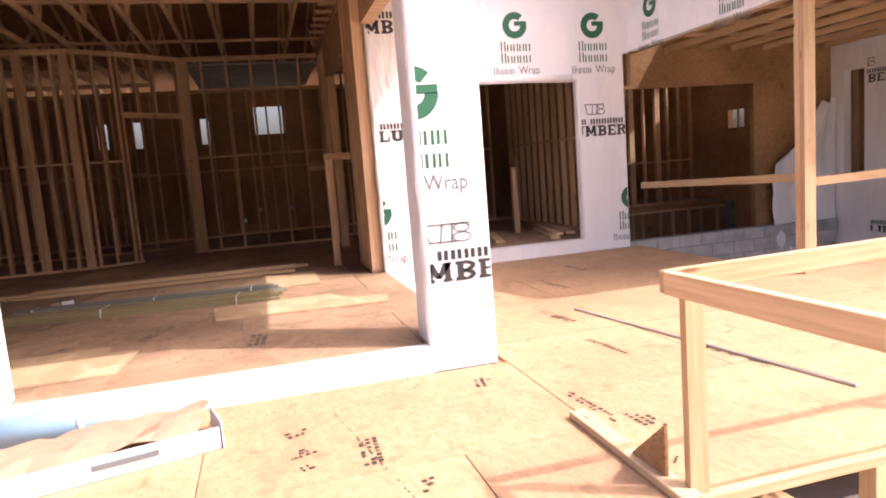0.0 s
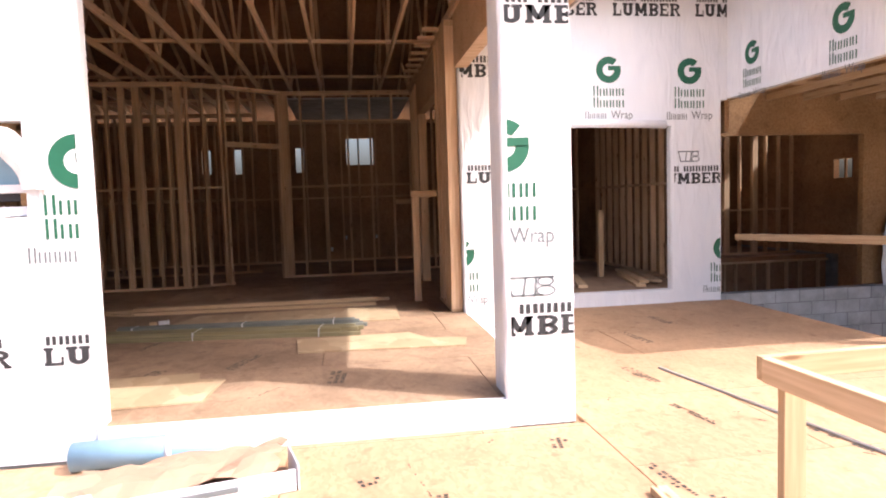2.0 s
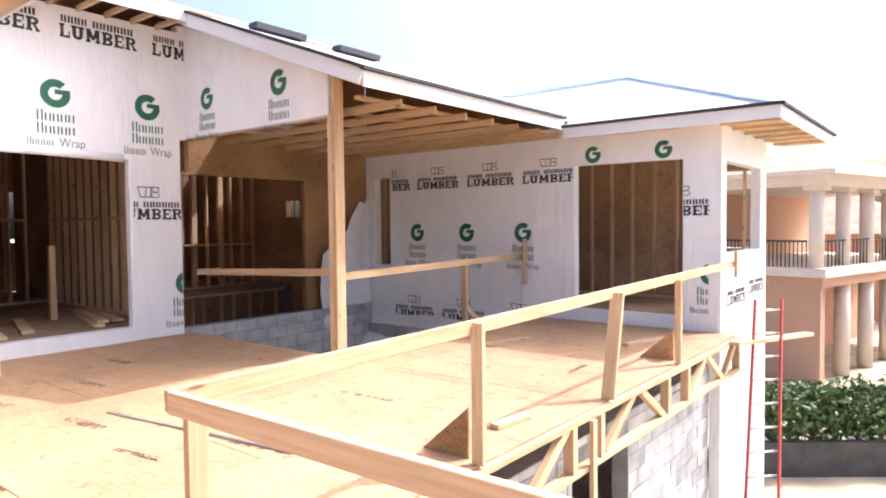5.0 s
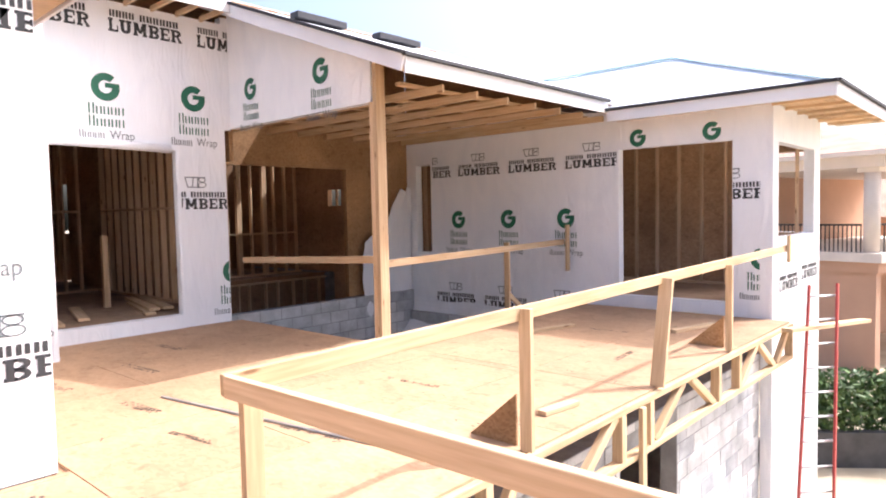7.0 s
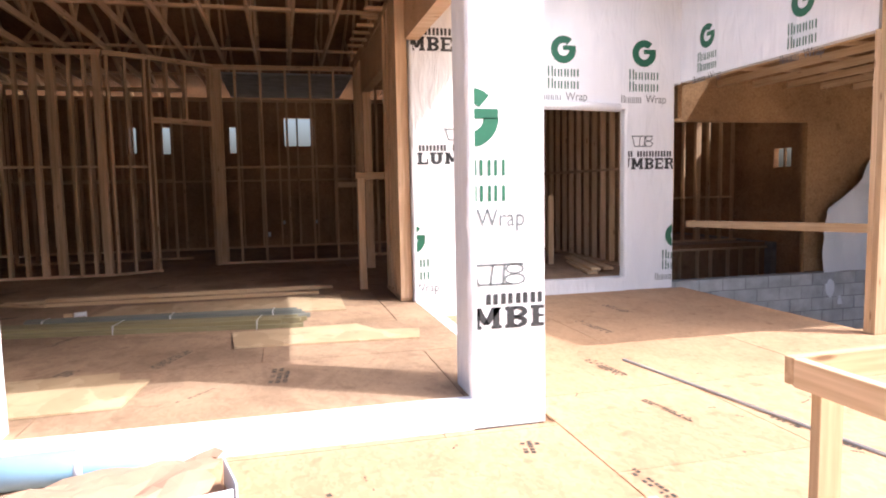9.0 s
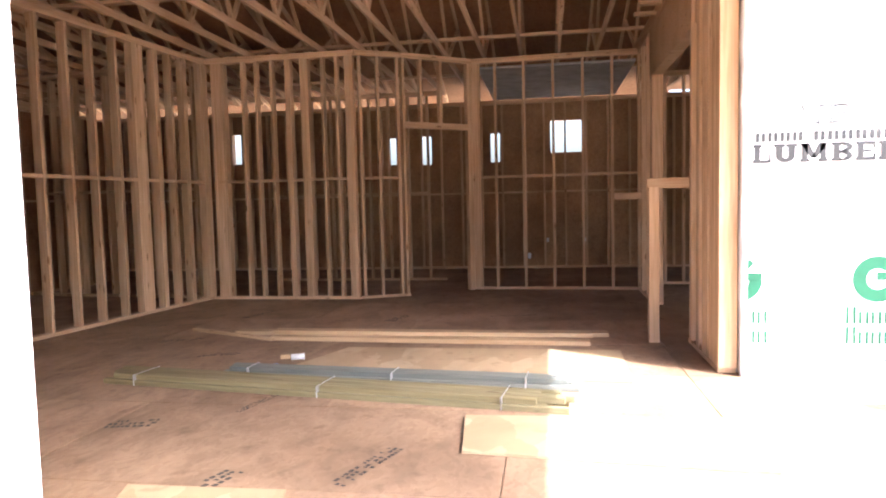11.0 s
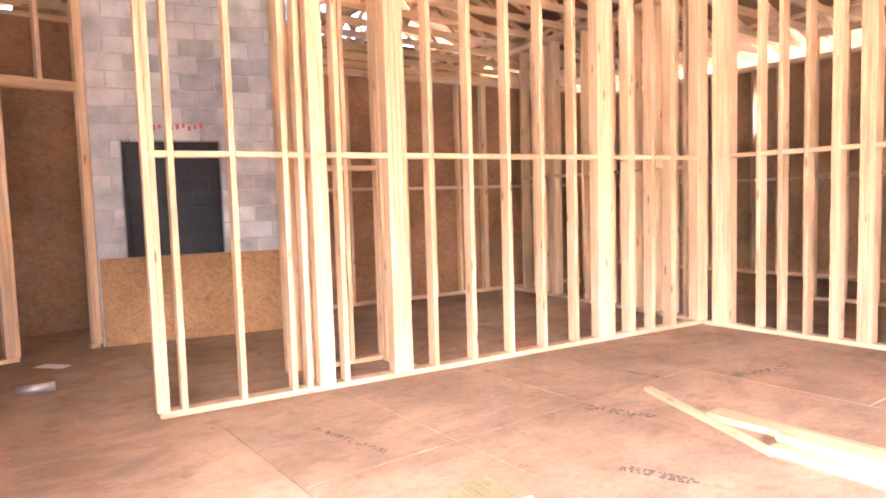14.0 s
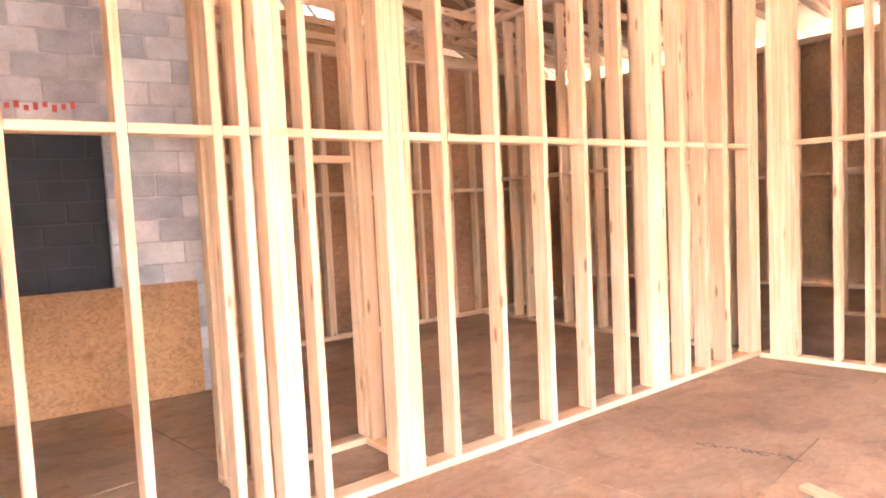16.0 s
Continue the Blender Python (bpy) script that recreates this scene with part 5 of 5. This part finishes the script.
# ---- neighbour ----
nb = hub("neighbour_house", "tan stucco two storey house with columned porches", "house", at=(25.7, 3.5, GZ))
AX, BX = Vector((0.97, -0.24, 0)), Vector((0.24, 0.97, 0))
NC = Vector((25.7, 4.0, 0))


def nbox(name, a0, a1, b0, b1, z0, z1, mat, label=""):
    bm = bmesh.new()
    prism(bm, [tuple((NC + AX * s + BX * t).xy) for s, t in ((a0, b0), (a1, b0), (a1, b1), (a0, b1))], z0, z1)
    ob = part(name, bm, mat, nb, label)
    ob.location = -nb.location
    return ob


nbox("wall", 0, 0.35, 0, 14, GZ, -0.9, STUCCO)
nbox("wall", 0.35, 12, 3.0, 14, GZ, -0.9, STUCCO)
nbox("terrace_slab", -0.1, 12, -0.1, 14, -0.9, -0.55, STUCCO)
nbox("cornice", -0.25, 12.2, -0.25, 14, -0.55, -0.25, TRIM_STONE, "cream stone cornice")
nbox("upper_wall", 0.3, 12, 5.5, 14, -0.25, 2.5, STUCCO)
nbox("eave_band", -0.3, 12.2, -0.3, 14, 2.5, 2.85, TRIM_STONE)
nbox("eave_edge", -0.7, 12.6, -0.7, 14, 2.85, 3.0, TRIM_STONE)
nbox("window", -0.02, 0.0, 2.0, 2.9, -2.1, -1.3, DARK_GLASS)
nbox("window_sill", -0.08, 0.0, 1.9, 3.0, -2.2, -2.1, TRIM_STONE)
nbox("door", 0.26, 0.3, 6.4, 7.6, -0.25, 2.1, DARK_GLASS)
bm = bmesh.new()
cs = [NC + AX * s + BX * t for s, t in ((-0.7, -0.7), (12.6, -0.7), (12.6, 14), (-0.7, 14), (5.9, 5.5), (6.0, 9))]
zz = [3.0, 3.0, 3.0, 3.0, 4.9, 4.9]
vs = [bm.verts.new((p.x, p.y, z)) for p, z in zip(cs, zz)]
for f in ((0, 1, 4), (1, 2, 5, 4), (2, 3, 5), (3, 0, 4, 5)):
    bm.faces.new([vs[i] for i in f])
part("tile_roof", bm, CLAY, nb, "clay tile hip roof").location = -nb.location
for k in range(6):
    c_ = NC + AX * (0.25 + k * 2.1) + BX * 0.25
    tube("column", (c_.x, c_.y, -0.25), (c_.x, c_.y, 2.5), 0.24, TRIM_STONE, nb, 14)
    nbox("capital", 0.25 + k * 2.1 - 0.32, 0.25 + k * 2.1 + 0.32, -0.07, 0.57, 2.35, 2.5, TRIM_STONE)
    if k:
        tube("column", (c_.x, c_.y, GZ), (c_.x, c_.y, -0.9), 0.26, TRIM_STONE, nb, 14)
c_ = NC + AX * 0.25 + BX * 4.2
tube("column", (c_.x, c_.y, -0.25), (c_.x, c_.y, 2.5), 0.2, TRIM_STONE, nb, 14)
for k in range(34):
    for (s, t) in ((0.1, 0.5 + k * 0.14), (0.5 + k * 0.3, 0.1)):
        nbox("baluster", s, s + 0.03, t, t + 0.03, -0.25, 0.62, IRON)
nbox("hand_rail", 0.09, 0.14, 0.5, 5.4, 0.62, 0.68, IRON)
nbox("hand_rail", 0.5, 11, 0.09, 0.14, 0.62, 0.68, IRON)
far = hub("far_house", "distant house with a clay tile roof", "house", at=(48, 14, GZ))
bm = bmesh.new()
box_into(bm, (44, 2, GZ), (58, 22, 0.6))
part("wall", bm, STUCCO, far).location = -far.location
bm = bmesh.new()
vs = [bm.verts.new(p) for p in ((43, 1, 0.6), (59, 1, 0.6), (59, 23, 0.6), (43, 23, 0.6), (51, 8, 4.0), (51, 16, 4.0))]
for f in ((0, 1, 4), (1, 2, 5, 4), (2, 3, 5), (3, 0, 4, 5)):
    bm.faces.new([vs[i] for i in f])
part("tile_roof", bm, CLAY, far).location = -far.location


# hedge and trees of many small leaves
def leaves(name, label, category, spots, count, size, mat, core=None):
    r_ = np.random.RandomState(len(name) + count)
    verts, faces = [], []
    for _ in range(count):
        cx, cy, cz, rx, ry, rz = spots[r_.randint(len(spots))]
        d_ = r_.normal(size=3)
        d_ /= np.linalg.norm(d_)
        rad = r_.uniform(0.55, 1.05)
        p_ = np.array((cx, cy, cz)) + d_ * rad * np.array((rx, ry, rz))
        a_, b_ = r_.normal(size=3), r_.normal(size=3)
        a_ *= size * r_.uniform(0.6, 1.3) / np.linalg.norm(a_)
        b_ *= size * 0.6 / np.linalg.norm(b_)
        k_ = len(verts)
        verts += [tuple(p_ - a_), tuple(p_ + b_), tuple(p_ + a_), tuple(p_ - b_)]
        faces.append((k_, k_ + 1, k_ + 2, k_ + 3))
    me = bpy.data.meshes.new(name)
    me.from_pydata(verts, [], faces)
    me.materials.append(mat)
    return me


spots = [(16.5 + i * 0.25 + random.uniform(-0.2, 0.2), 3.9 - i * 0.32, GZ + 1.25 + random.uniform(-0.1, 0.15), 0.55, 0.5, 0.75) for i in range(16)]
hedge = tagged(new("hedge", leaves("hedge", "", "", spots, 9000, 0.085, LEAF)), "clipped green hedge between the two plots", "hedge", kind="stuff")
tagged(boxes("garden_wall", [((15.4, 4.4, GZ), (15.6, 5.2, GZ + 0.6))], DARK_STONE), "low dark garden wall under the hedge", "wall", kind="structure")
bm = bmesh.new()
prism(bm, [(15.6, 4.3), (19.9, -1.3), (20.1, -1.2), (15.8, 4.4)], GZ, GZ + 0.75)
tagged(part("retaining_wall", bm, DARK_STONE), "low dark retaining wall in front of the hedge", "wall", kind="structure")


def tree(x, y, h, spread, n):
    t = hub("tree", "green broadleaf tree in the neighbour's garden", "tree", group="garden trees", at=(x, y, GZ))
    bm = bmesh.new()
    bmesh.ops.create_cone(bm, cap_ends=True, segments=10, radius1=0.16, radius2=0.08, depth=h * 0.6, matrix=Matrix.Translation((0, 0, h * 0.3)))
    for k in range(5):
        a_ = k * 1.3
        m_ = Matrix.Translation((0.3 * math.cos(a_), 0.3 * math.sin(a_), h * 0.62)) @ Euler((0.6 * math.sin(a_), -0.6 * math.cos(a_), 0)).to_matrix().to_4x4()
        bmesh.ops.create_cone(bm, cap_ends=True, segments=7, radius1=0.06, radius2=0.02, depth=h * 0.4, matrix=m_)
    part("trunk", bm, TREATED, t)
    sp = [(random.uniform(-spread, spread) * 0.7, random.uniform(-spread, spread) * 0.7, h * random.uniform(0.5, 0.95), spread * 0.45, spread * 0.45, spread * 0.35) for _ in range(14)]
    c = new("crown", leaves("crown", "", "", sp, n, 0.09, LEAF))
    c.parent = t


tree(21.5, 0.4, 4.2, 1.4, 5000)
tree(30.0, -3.0, 6.5, 2.4, 5000)
tree(60.0, -4.0, 9.0, 4.0, 4000)
